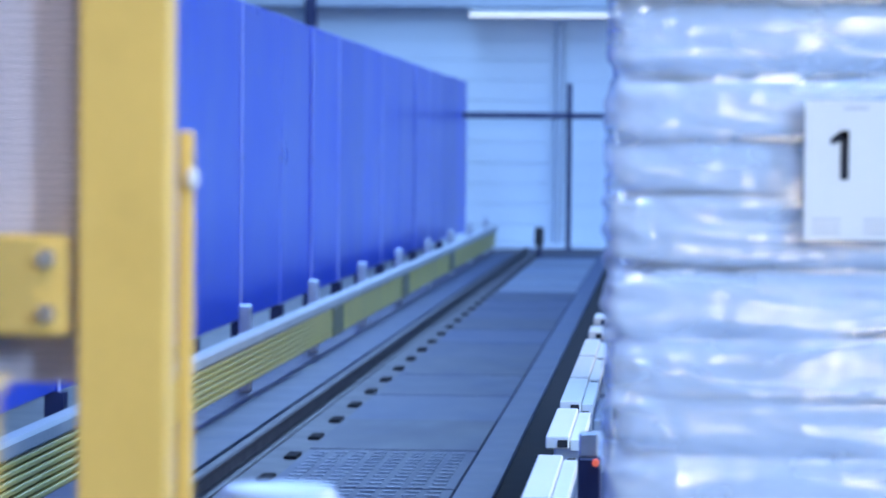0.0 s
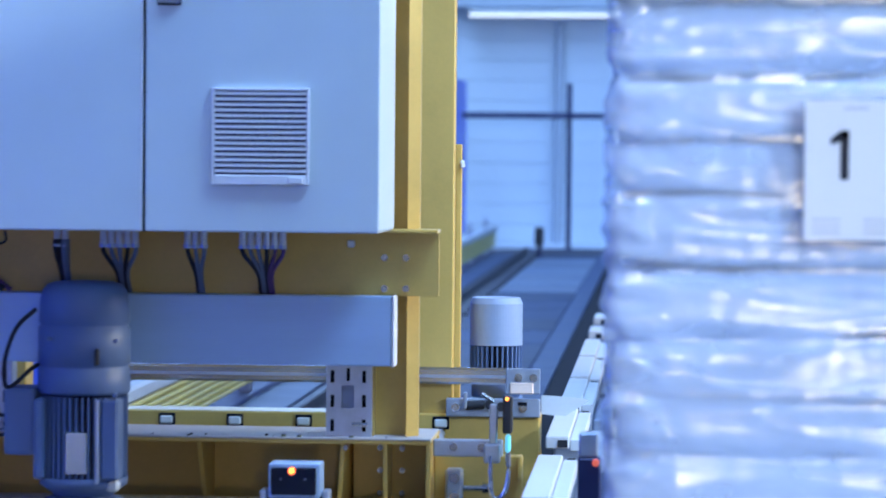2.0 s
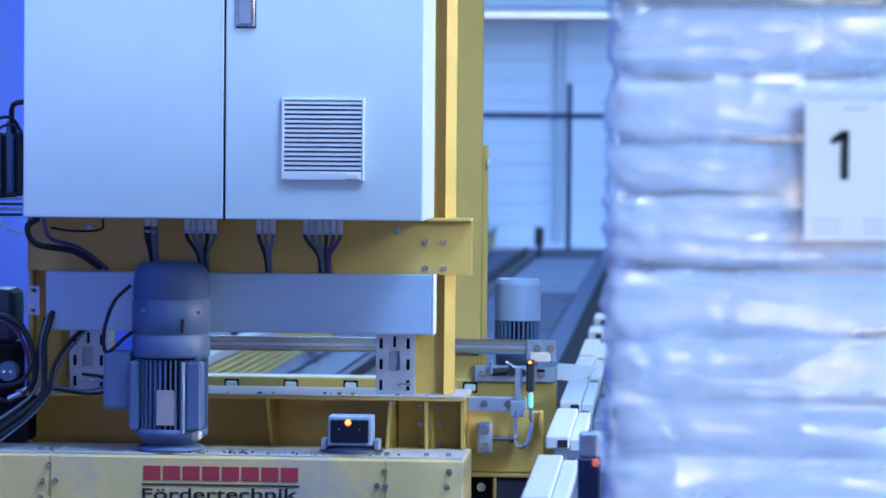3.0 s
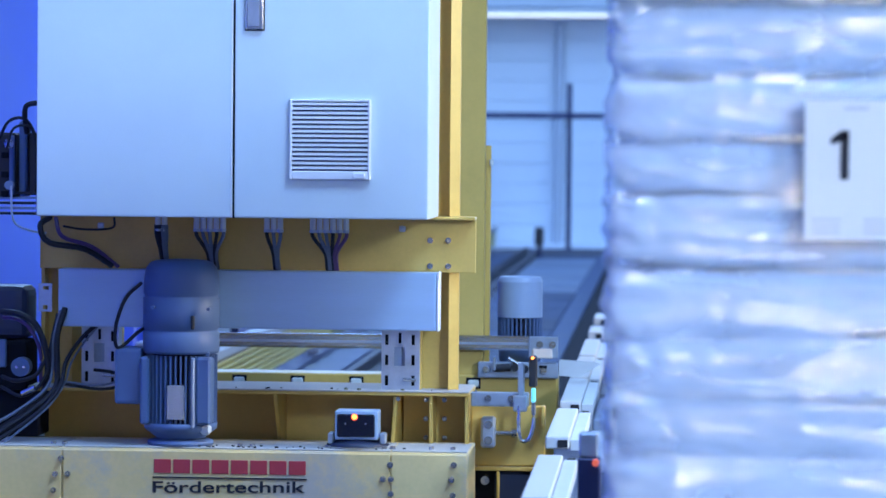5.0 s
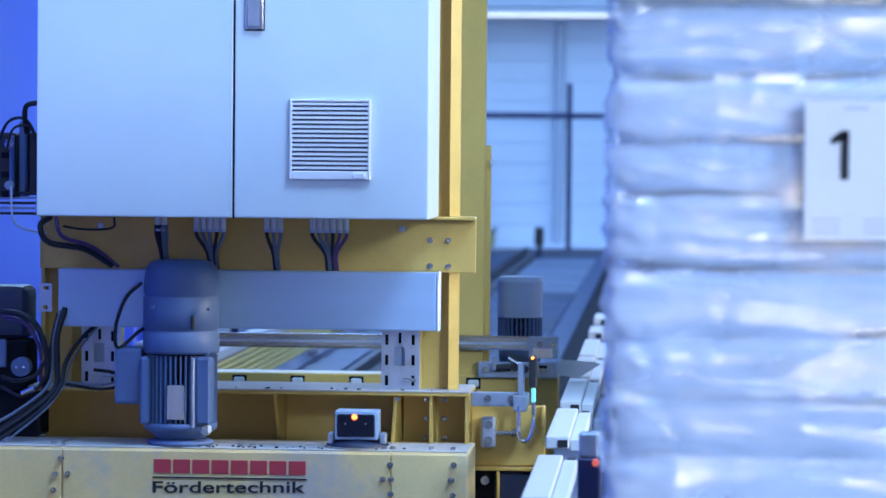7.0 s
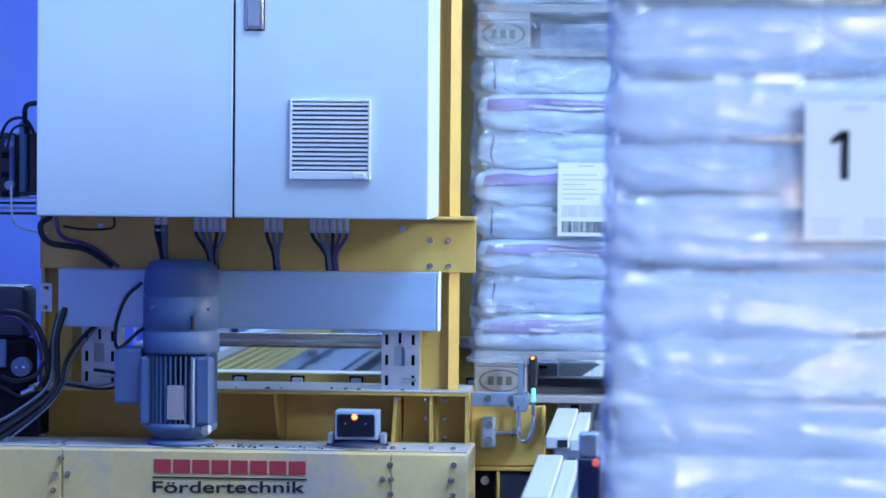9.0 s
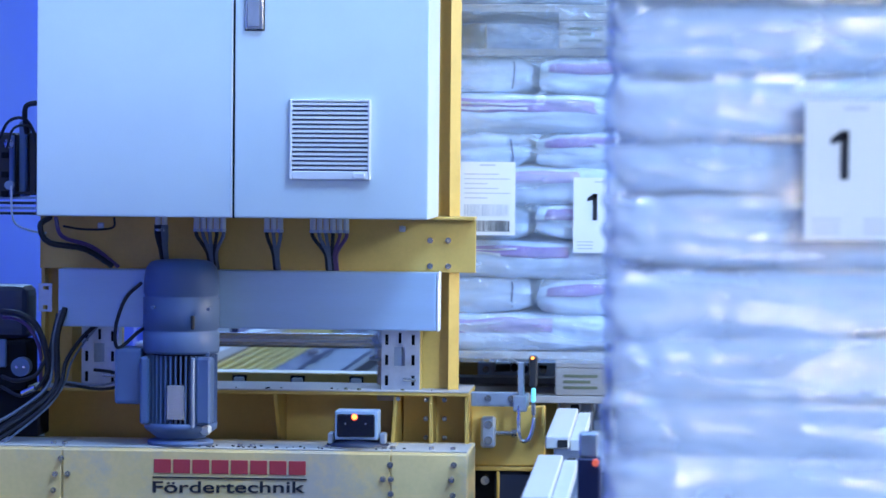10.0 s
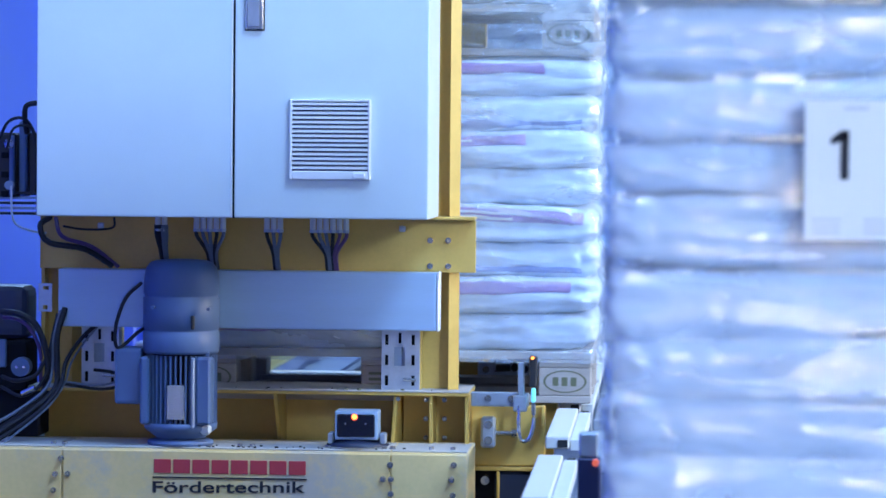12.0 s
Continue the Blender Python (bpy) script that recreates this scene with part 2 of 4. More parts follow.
def plate_with_slots(x0, x1, z0, z1, y, thick, slots):
    """An upright sheet across the aisle with right-angled slots (x0, x1, z0, z1) cut through it."""
    xs = sorted({x0, x1, *[v for s in slots for v in s[:2]]})
    zs = sorted({z0, z1, *[v for s in slots for v in s[2:]]})
    bm = bmesh.new()
    for a, b in zip(xs, xs[1:]):
        for c, d in zip(zs, zs[1:]):
            if not any(s[0] <= (a + b) / 2 <= s[1] and s[2] <= (c + d) / 2 <= s[3] for s in slots):
                box(a, b, y, y + thick, c, d, bm=bm)
    bmesh.ops.remove_doubles(bm, verts=bm.verts, dist=1e-5)
    inner = [f for f in bm.faces if sum(1 for g in bm.faces if (g.calc_center_median() - f.calc_center_median()).length < 1e-5) > 1]
    bmesh.ops.delete(bm, geom=inner, context="FACES")
    return bm


def bolt(x, y, z, r=0.0062):
    bm = rod((x, y, z), (x, y - 0.003, z), r * 1.35, 12)
    rod((x, y - 0.004, z), (x, y - 0.013, z), r, 6, bm)
    return bm


def glyph(text, size, x, y, z, bm=None, bold=0.012):
    """Raised lettering in Blender's built-in font, on an upright face that looks back along the aisle."""
    cu = bpy.data.curves.new("lettering", "FONT")
    cu.body, cu.size, cu.extrude, cu.align_x = text, size, 0.0006, "CENTER"
    cu.offset = size * bold
    ob = new("lettering", cu)
    me = bpy.data.meshes.new_from_object(ob.evaluated_get(bpy.context.evaluated_depsgraph_get()))
    bpy.data.objects.remove(ob)
    out = bm or bmesh.new()
    out.from_mesh(me)
    bpy.data.meshes.remove(me)
    bmesh.ops.transform(out, matrix=Matrix.Translation((x, y, z)) @ Matrix.Rotation(math.pi / 2, 4, "X"), verts=out.verts)
    return out

# ---- the hall ----
lone("floor", box(-9.2, 7.2, -6.2, 38.8, -0.3, -0.02), M_FLOOR, "dark grey industrial hall floor", "floor", "structure")
# unseen roof and three walls, coloured dark to deepen the hall's shadows
lone("ceiling", box(-9.2, 7.2, -6.2, 38.8, 7.2, 7.4), M_ROOF, "unseen dark hall roof", "ceiling", "structure")
lone("wall_west", box(-9.2, -9.0, -6, 38.6, -0.02, 7.2), M_SIDE, "unseen grey hall side wall", "wall", "structure")
lone("wall_east", box(7.0, 7.2, -6, 38.6, -0.02, 7.2), M_SIDE, "unseen grey hall side wall", "wall", "structure")
lone("wall_south", box(-9.2, 7.2, -6.2, -6.0, -0.02, 7.2), M_SIDE, "unseen grey hall end wall", "wall", "structure")
wall_north = lone("wall_north", box(-9.2, 7.2, 38.6, 38.8, -0.02, 7.2), M_WALL, "pale end wall of horizontal panels", "wall", "structure")
panel = box(-9.0, 7.0, 38.54, 38.6, 0.0, 0.251, 0.004)
first = part("panel", panel, M_WALL, wall_north)
for i in range(1, 28):
    ob = new("panel", first.data)
    ob.parent = wall_north
    ob.location = (0, 0, 0.255 * i)
# pale block placed so the wall's foot sits right in the camera's view
lone("wall_kerb", box(-9.0, 7.0, 37.35, 38.53, -0.0199, 0.03, 0.006), M_WALL, "pale block extending the end wall's foot to fit the view", "kerb", "structure")
lone("wall_girder", box(-9.0, 7.0, 38.2, 38.53, 2.923, 4.6, 0.02), M_CEIL, "grey-blue steel girder along the end wall", "girder", "structure")
band = thing("strip_light", (-1.501, 38.05, 2.805), "long pale strip light under a wall girder", "light")
part("housing", box(-2.364, 0.425, 38.02, 38.2, 2.847, 2.902 - 0.004), M_CONDW, band)
part("diffuser", box(-2.364, 0.425, 38.0, 38.1, 2.799, 2.847 - 0.004, 0.01), M_TUBE, band)
lone("wall_pipe", rod((-1.269, 38.45, 0.03), (-1.255, 38.45, 2.769), 0.055, 16), M_CEIL, "grey vertical pipe on the end wall", "pipe", smooth=False)
lone("steel_column", box(-4.4, -4.259, 38.14, 38.3, 0, 6.8, 0.01), M_NAVY, "dark steel column behind the blue partition", "column", "structure")

# safety fence across the far end of the aisle
fence = thing("safety_fence", (-1.095, 37, 0), "dark navy steel barrier across the aisle end", "fence")
part("post", box(-1.122, -1.061, 37.0, 37.06, -0.02, 1.973, 0.006), M_NAVY, fence)
part("post", box(0.554, 0.614, 37.0, 37.06, -0.02, 1.973, 0.006), M_NAVY, fence)
part("top_rail", box(-2.356, 0.548, 36.93, 36.99, 1.55, 1.624, 0.006), M_NAVY, fence)
part("sill", box(-1.634, 0.548, 36.9, 36.99, -0.02, 0.004, 0.006), M_NAVY, fence)

# blue sheet partition along the aisle
XW = -2.4
partition = thing("partition_wall", (XW, 20, 0.0), "tall glossy blue sheet-metal partition along the aisle", "wall", kind="structure")
for i in range(21):
    y0 = 1.5 + 1.8 * i
    if y0 > 37.0:
        break
    tilt = 0.012 * ((i * 7) % 5 - 2) / 2 if i < 18 else 0.06
    bm = box(XW - 0.03, XW, y0 + 0.001, y0 + 1.799, 0.175, 2.002, 0.006)
    for v in bm.verts:
        v.co.x += tilt * (v.co.y - y0 - 0.9)
    part("sheet", bm, M_BLUE, partition)
    part("seam_strip", box(XW - 0.001, XW + 0.007, y0 - 0.008, y0 + 0.008, 0.175, 2.002 + 0.01), M_SEAM, partition)
    part("rivet", rod((XW + 0.007, y0, 1.10), (XW + 0.013, y0, 1.10), 0.013, 10), M_CHROME, partition)
    part("foot", box(XW - 0.05, XW + 0.03, y0 - 0.04, y0 + 0.04, -0.02, 0.174), M_NAVY, partition)

# power conductor rail on brackets
cond = thing("conductor_rail", (-1.92, 19, 0), "white and yellow power conductor rail on steel brackets", "conductor rail")
XC = -1.90
part("cap", box(XC - 0.06, XC + 0.012, 1.2, 36.0, 0.232, 0.292, 0.012), M_CAP, cond, "dusty pale cover strip")
part("backing", box(XC - 0.055, XC - 0.03, 1.2, 36.0, 0.05, 0.232), M_DARK, cond)
for k in range(6):
    z = 0.066 + 0.028 * k
    part("conductor", box(XC - 0.03, XC, 1.2, 36.0, z, z + 0.019, 0.004), M_CONDY, cond)
for k in range(12):
    y = 11.98 - 5.9 + 2.95 * k
    if 1.3 < y < 36:
        bm = box(XC - 0.13, XC - 0.07, y - 0.04, y + 0.04, -0.02, 0.40, 0.006)
        part("bracket", bm, M_STEEL, cond)


# darker olive sections along the conductors
for y in (18.3, 23.2, 28.4):
    part("joint_clamp", box(XC - 0.03, XC + 0.006, y - 0.30, y + 0.30, 0.060, 0.230, 0.004), M_OLIVE, cond)

# floor deck of the aisle
deck = thing("aisle_deck", (-1.0, 19, 0), "dark blue-grey steel plate deck between the rails", "deck", kind="structure")
for i in range(25):
    y0 = 1.0 + 1.36 * i
    # plates 18 to 23 are lighter: the far wall's reflection is painted in
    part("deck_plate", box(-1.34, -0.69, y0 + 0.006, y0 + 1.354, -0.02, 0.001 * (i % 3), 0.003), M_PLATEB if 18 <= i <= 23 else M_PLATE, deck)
for i in range(44):
    y0 = 1.2 + 0.8 * i
    # flat black pieces put the dark of edge notches into colour
    part("clip", box(-1.405, -1.36, y0, y0 + 0.2, -0.02, -0.002), M_DARK, deck)
part("end_plate", box(-1.86, -0.2, 35.05, 37.25, -0.0199, -0.010), M_RAIL, deck, "dark plate at the aisle end")
part("edge_plate", box(-0.68, -0.547, 1.0, 35.0, -0.02, 0.006, 0.003), M_PLATE2, deck)
part("side_plate", box(-1.86, -1.645, 1.0, 35.0, -0.02, 0.012, 0.003), M_PLATE2, deck)
bm = bmesh.new()
for i in range(22):
    for j in range(8):
        box(-1.30 + 0.075 * j, -1.25 + 0.075 * j, 9.2 + 0.12 * i, 9.23 + 0.12 * i, 0.003, 0.0055, bm=bm)
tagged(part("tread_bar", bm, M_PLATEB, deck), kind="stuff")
# flat near-black strip: shade of the depth beside the deck, as colour
part("cable_trench", box(-0.545, -0.30, 1.0, 35.0, -0.02, -0.012), M_DARK, deck)
rail = thing("running_rail", (-1.53, 19, 0), "worn dark steel running rail along the aisle", "rail", kind="structure")
part("rail_head", box(-1.565, -1.525, 0.8, 36.0, 0.03, 0.055, 0.006), M_RAIL, rail)
part("rail_web", box(-1.555, -1.535, 0.8, 36.0, -0.015, 0.03), M_RAIL, rail)
part("rail_foot", box(-1.60, -1.49, 0.8, 36.0, -0.02, -0.008), M_RAIL, rail)
part("rail_bed", box(-1.642, -1.345, 1.0, 35.0, -0.0199, -0.014), M_RAIL, rail, "dark plate under the running rail")
stop = thing("buffer_stop", (-1.322, 34, 0), "black rubber buffer block on a steel stand", "buffer")
part("stand", box(-1.346 , -1.297, 34.1, 34.2, -0.02, 0.223), M_NAVY, stop)
part("buffer", box(-1.372, -1.272, 33.95, 34.1, 0.124, 0.335, 0.02), M_BLACK, stop)

# conveyor stations beside the aisle
XB = -0.275


def conveyor(y0, y1, full=True):
    c = thing("chain_conveyor", (0.6, (y0 + y1) / 2, -0.02), "white-framed chain conveyor station beside the aisle", "conveyor", "conveyors beside the aisle")
    part("end_profile", box(XB, XB + 0.058, y0, y1, 0.424, 0.455, 0.003), M_WHITE, c, "white end profile")
    part("side_strip", box(XB + 0.060, XB + 0.092, y0 + 0.01, y1 - 0.02, 0.418, 0.446, 0.002), M_CONDW, c, "pale grey side strip")
    part("joint_bar", box(XB + 0.004, XB + 0.088, y1 + 0.012, y1 + 0.052, 0.395, 0.428, 0.003), M_STEEL, c)
    part("joint_plug", box(XB + 0.066, XB + 0.088, y1 + 0.016, y1 + 0.040, 0.4285, 0.446, 0.003), M_BLACK, c)
    part("end_rib", box(XB + 0.093, XB + 0.14, y0 + 0.05, y1 - 0.05, 0.36, 0.40, 0.004), M_STEEL, c)
    part("socket", box(XB + 0.030, XB + 0.054, y0 - 0.004, y0 + 0.02, 0.428, 0.446), M_BLACK, c)
    part("end_bracket", box(XB + 0.02, XB + 0.09, y0 + 0.02, y0 + 0.10, 0.20, 0.427, 0.004), M_STEEL, c)
    for y in (y0 + 0.12, y1 - 0.16):
        part("beam", box(XB + 0.16, 1.35, y, y + 0.05, 0.30, 0.436, 0.004), M_WHITE, c)
        part("chain", box(XB + 0.17, 1.34, y + 0.01, y + 0.04, 0.437, 0.452), M_STEEL, c)
        for x in (0.0, 1.2):
            part("leg", box(x, x + 0.06, y, y + 0.05, -0.02, 0.299), M_STEEL, c)
    part("base_beam", box(XB + 0.05, XB + 0.13, y0, y1, 0.06, 0.16, 0.004), M_NAVY, c, "dark blue base beam")
    if 6 < y0 < 7:
        part("sensor_lamp", rod((-0.124, y0 - 0.03, 0.530), (-0.124, y0 - 0.045, 0.530), 0.007, 12), M_LED, c, "small red sensor lamp")
        part("sensor_body", box(-0.160, -0.114, y0 - 0.03, y0 + 0.02, 0.30, 0.538, 0.004), M_NAVY, c, "dark navy sensor housing")
        part("sensor_cap", box(-0.158, -0.120, y0 - 0.026, y0 + 0.02, 0.5385, 0.588, 0.004), M_STEEL, c, "grey sensor cap")
    return c


for y0, y1 in ((4.55, 5.55), (6.25, 7.13), (7.6, 8.44), (8.68, 9.56), (9.66, 10.6), (10.7, 11.6), (12.1, 12.5), (13.1, 13.5)):
    conveyor(y0, y1)

# ---- transfer car ----
YF = 8.46          # front frame
YR = 9.44          # rear frame
CAR = (-1.1, 8.95, 0.0)
car = thing("transfer_car", CAR, "yellow steel pallet transfer car with control cabinet", "transfer car")


def h_post(x1, y, z0, z1, w, parent, depth=0.10):
    """An H-section post; x1 is its right edge, y its front."""
    bm = box(x1 - 0.027, x1, y, y + 0.045, z0, z1, 0.001)
    for v in bm.verts:
        if v.co.x > x1 - 0.005 and v.co.y < y + 0.02:
            v.co.y += 0.022
    box(x1 - 0.029, x1 - 0.017, y + 0.046, y + depth, z0, z1, bm=bm)
    box(x1 - w, x1 - 0.027, y + 0.045, y + 0.055, z0, z1, bm=bm)
    box(x1 - w - 0.012, x1 - w, y, y + depth, z0, z1, 0.002, bm=bm)
    return part("post", bm, M_YELLOW, parent)


ZT = 2.5
h_post(-0.545, 8.418, 0.5, ZT, 0.10, car)
h_post(-1.58, 8.418, 0.484, ZT, 0.10, car)
part("post", box(-0.632, -0.534, YR, YR + 0.065, 0.12, ZT, 0.003), M_YELLOW, car)
part("post", box(-1.763, -1.656, YR, YR + 0.10, 0.12, ZT, 0.003), M_YELLOW, car)
part("guide_strip", box(-0.536, -0.52, YR + 0.086, YR + 0.11, 0.5, 1.17, 0.002), M_YELLOW, car)
part("clip", box(-0.524, -0.512, YR + 0.075, YR + 0.085, 1.107, 1.128, 0.003), M_CONDW, car)
part("top_beam", box(-1.69, -0.525, YF, YR + 0.1, ZT, ZT + 0.1, 0.004), M_YELLOW, car)

# rear guard panel and beam
gx0, gx1 = -1.633, -0.641
bm = box(gx0, gx1, 9.50, 9.515, 0.89, 1.42, 0.002)
guard = part("rear_guard", bm, M_LILAC, car, "grey perforated sheet guard")
bm = bmesh.new()
for i in range(60):
    for j in range(56):
        x, z, r = gx1 - 0.010 - 0.009 * i + 0.0045 * (j % 2), 0.90 + 0.0092 * j, 0.0022
        bm.faces.new([bm.verts.new((x + r * a, 9.4985, z + r * b)) for a, b in ((-1, -1), (1, -1), (1, 1), (-1, 1))])
tagged(part("perforation", bm, M_DARK, guard), kind="stuff")
bm = bmesh.new()
for i in range(26):
    for j in range(10):
        x, z, r = gx1 - 0.045 - 0.011 * i + 0.0055 * (j % 2), 0.952 + 0.0105 * j, 0.0028
        bm.faces.new([bm.verts.new((x + r * math.cos(a), 9.4388, z + r * math.sin(a))) for a in (0.5, 1.6, 2.6, 3.7, 4.7, 5.8)])
beam_holes = bm
rbeam = part("rear_beam", box(gx0, gx1 - 0.002, 9.44, 9.492, 0.945, 1.055, 0.004), M_YELLOW, car)
tagged(part("perforation", beam_holes, M_OLIVE, rbeam), kind="stuff")
for z in (0.97, 1.03):
    part("bolt", bolt(gx1 - 0.025, 9.44, z, 0.008), M_BOLT, rbeam)

# control cabinet
CY0, CY1 = 8.0, 8.39
cx0, cx1, cz0, cz1 = -1.622, -0.599, 0.973, 2.05
cab = part("control_cabinet", box(cx0, cx1, CY0 + 0.022, CY1, cz0, cz1, 0.006, seg=2), M_CAB, car, "pale grey two-door steel control cabinet")
xm = -1.106
for x0, x1 in ((cx0, xm - 0.003), (xm + 0.003, cx1)):
    part("door", box(x0, x1, CY0, CY0 + 0.02, cz0 + 0.001, cz1, 0.004, seg=2), M_CAB, cab)
    if x0 > cx0 + 0.1:
        hx0, hx1 = -1.076, -1.029
        part("lock_seat", box(hx0 - 0.002, hx1 + 0.003, CY0 - 0.003, CY0 - 0.0005, 1.458, 1.461 + 0.165, 0.001), M_DARK, cab)
        part("lock_handle", box(hx0, hx1, CY0 - 0.012, CY0 - 0.001, 1.461, 1.461 + 0.16, 0.003), M_CHROME, cab, "chrome swing handle")
        part("lock_recess", box(hx0 + 0.007, hx1 - 0.010, CY0 - 0.014, CY0 - 0.0125, 1.47, 1.47 + 0.15), M_STEEL, cab)
# thin pale strip added as the highlight along the door gap
part("door_edge", box(xm - 0.0075, xm - 0.0036, CY0 - 0.0012, CY0 + 0.004, cz0 + 0.002, cz1, 0.0008), M_VENT, cab, "painted pale highlight on the door edge")
part("door_gap", box(xm - 0.003, xm + 0.003, CY0 + 0.012, CY0 + 0.021, cz0, cz1), M_DARK, cab)
# filter grille
vx0, vx1, vz0, vz1 = -0.959, -0.748, 1.075, 1.283
bm = box(vx0, vx0 + 0.007, CY0 - 0.014, CY0 - 0.001, vz0, vz1, 0.002)
box(vx1 - 0.007, vx1, CY0 - 0.014, CY0 - 0.001, vz0, vz1, 0.002, bm)
box(vx0 + 0.007, vx1 - 0.007, CY0 - 0.014, CY0 - 0.001, vz0, vz0 + 0.022, 0.002, bm)
box(vx0 + 0.007, vx1 - 0.007, CY0 - 0.014, CY0 - 0.001, vz1 - 0.007, vz1, 0.002, bm)
grille = part("filter_grille", bm, M_VENT, cab, "white slatted filter grille")
# navy backing: the shade between the slats is put into its colour
part("grille_back", box(vx0 + 0.007, vx1 - 0.007, CY0 - 0.003, CY0 - 0.001, vz0 + 0.022, vz1 - 0.007), M_NAVY, grille)
NS = 15
pitch = (vz1 - vz0 - 0.031) / NS
for i in range(NS):
    z = vz0 + 0.023 + pitch * i
    bm = box(vx0 + 0.0075, vx1 - 0.0075, CY0 - 0.013, CY0 - 0.004, z + pitch * 0.50, z + pitch * 0.98)
    for v in bm.verts:
        if v.co.y < CY0 - 0.008:
            v.co.z -= 0.002
    part("slat", bm, M_VENT, grille)
part("catch", box(vx1 - 0.045, vx1 - 0.013, CY0 - 0.018, CY0 - 0.0141, vz0 + 0.003, vz0 + 0.018, 0.002), M_VENT, grille)

# upper beam under the cabinet: C section with flanges
bx0, bx1 = -1.693, -0.498
bz0, bz1 = 0.822, 0.965
bm = box(bx0, bx1, 8.405, 8.415, bz0, bz1 - 0.001, 0.001)
box(bx0, bx1, 8.36, 8.455, bz1, bz1 + 0.009, 0.002, bm)
beam = part("cabinet_beam", bm, M_YELLOW, car)
for px in (-0.622, -0.573):
    for bz in (0.909, 0.839):
        part("bolt", bolt(px, 8.405, bz), M_BOLT, beam)
for px in (-0.698, -1.525):
    part("plug", box(px - 0.009, px + 0.009, 8.398, 8.4045, 0.931, 0.948, 0.003), M_STEEL, beam)

# cable glands and cables coming out of the cabinet floor
for gx, gn, purple in ((-1.342, 2, 0), (-1.21, 5, 0), (-1.037, 3, 0), (-0.886, 6, 2)):
    for k in range(gn):
        x = gx + (k - (gn - 1) / 2) * 0.018
        rr = 0.0052 if gn > 2 else 0.010
        part("gland_nut", rod((x, 8.30, cz0 - 0.036), (x, 8.30, cz0 - 0.044), 0.0095, 6), M_STEEL, cab)
        part("gland", rod((x, 8.30, cz0 - 0.001), (x, 8.30, cz0 - 0.036), 0.0078, 8), M_CONDW, cab)
        part("cable", tube([(x, 8.30, cz0 - 0.026), (x, 8.305, cz0 - 0.055), (gx + (x - gx) * 0.35, 8.34, cz0 - 0.10), (gx + (x - gx) * 0.3, 8.385, cz0 - 0.15)],
                           rr, 8), M_PURPLE if k >= gn - purple else (M_GREYC if k % 3 else M_RUBBER), cab)

# grey wiring duct
dz0, dz1 = 0.667, 0.824
duct = part("wiring_duct", box(-1.628, -0.599, 8.33, 8.40, dz0, dz1, 0.004, seg=2), M_DUCT, car, "grey sheet-metal wiring duct")
part("end_cap", box(-0.599 + 0.0005, -0.591, 8.328, 8.402, dz0 - 0.002, dz1 + 0.002, 0.003), M_VENT, duct, "pale end cap")

# slotted brackets that carry the duct
for px0, px1, zt in ((-0.752, -0.652, dz0 - 0.003), (-1.576, -1.477, dz0 - 0.003)):
    zb = 0.501
    w, h = px1 - px0, zt - zb
    sl = []
    for fx in (0.14, 0.86):
        for fz in (0.16, 0.5, 0.84):
            sl.append((px0 + w * fx - 0.0045, px0 + w * fx + 0.0045, zb + h * fz - 0.014, zb + h * fz + 0.014))
    sl.append((px0 + w * 0.46, px0 + w * 0.54, zb + h * 0.78, zb + h * 0.96))
    sl.append((px0 + w * 0.34, px0 + w * 0.64, zb + h * 0.40, zb + h * 0.72))
    part("slotted_bracket", plate_with_slots(px0, px1, zb, zt, 8.40, 0.004, sl), M_STEEL, car, "slotted galvanised bracket")
    # dark sheet added behind the bracket as the shade in its slots
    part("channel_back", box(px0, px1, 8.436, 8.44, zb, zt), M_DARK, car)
    part("window_plate", box(px0 + w * 0.30, px0 + w * 0.68, 8.418, 8.421, zb + h * 0.36, zb + h * 0.76), M_MOTOR2, car)
    part("bracket_screw", rod((px0 + w * 0.6, 8.395, zb + 0.03), (px0 + w * 0.95, 8.395, zb + 0.028), 0.0045, 10), M_CHROME, car)
    part("bracket_flange", box(px1, px1 + 0.004, 8.40, 8.45, zb, zt), M_STEEL, car)

# lower beam of the front frame, with stiffeners
lz1 = 0.498
lz0 = 0.30
lx0, lx1 = -1.718, -0.509
bm = box(lx0, lx1, 8.60, 8.61, lz0, lz1 - 0.009, 0.001)
box(lx0, lx1, 8.36, 8.64, lz1 - 0.009, lz1, 0.002, bm)
lower = part("base_beam", bm, M_YELLOW, car)
part("ledge_plate", box(lx0 + 0.002, lx1 - 0.002, 8.358, 8.636, lz1 + 0.0005, lz1 + 0.004, 0.001), M_DUST, lower, "dusty pale ledge")
for sx in (-1.039, -0.71, -0.615, -0.518):
    bm = box(sx - 0.005, sx + 0.005, 8.375, 8.599, lz0, lz1 - 0.010, 0.001)
    for v in bm.verts:
        if v.co.z < 0.4 and v.co.y < 8.4:
            v.co.y += 0.14 if sx < -1 else 0.03
            v.co.x -= 0.014 if -0.72 < sx < -0.70 else 0.0
    part("stiffener", bm, M_YELLOW, lower)
part("web_plate", box(-0.700, -0.524, 8.515, 8.523, lz0, lz1 - 0.0105, 0.001), M_YELLOW, lower)
for bx in (-0.638, -0.587):
    for bz in (0.467, 0.415, 0.362):
        part("bolt", bolt(bx, 8.515, bz, 0.0052), M_BOLT, lower)
random.seed(4)
for k in range(9):
    x = lx0 + 0.1 + (lx1 - lx0 - 0.2) * random.random()
    part("screw", rod((x, 8.38, lz1 + 0.003), (x, 8.38, lz1 + 0.008), 0.006, 8), M_OLIVE, lower)
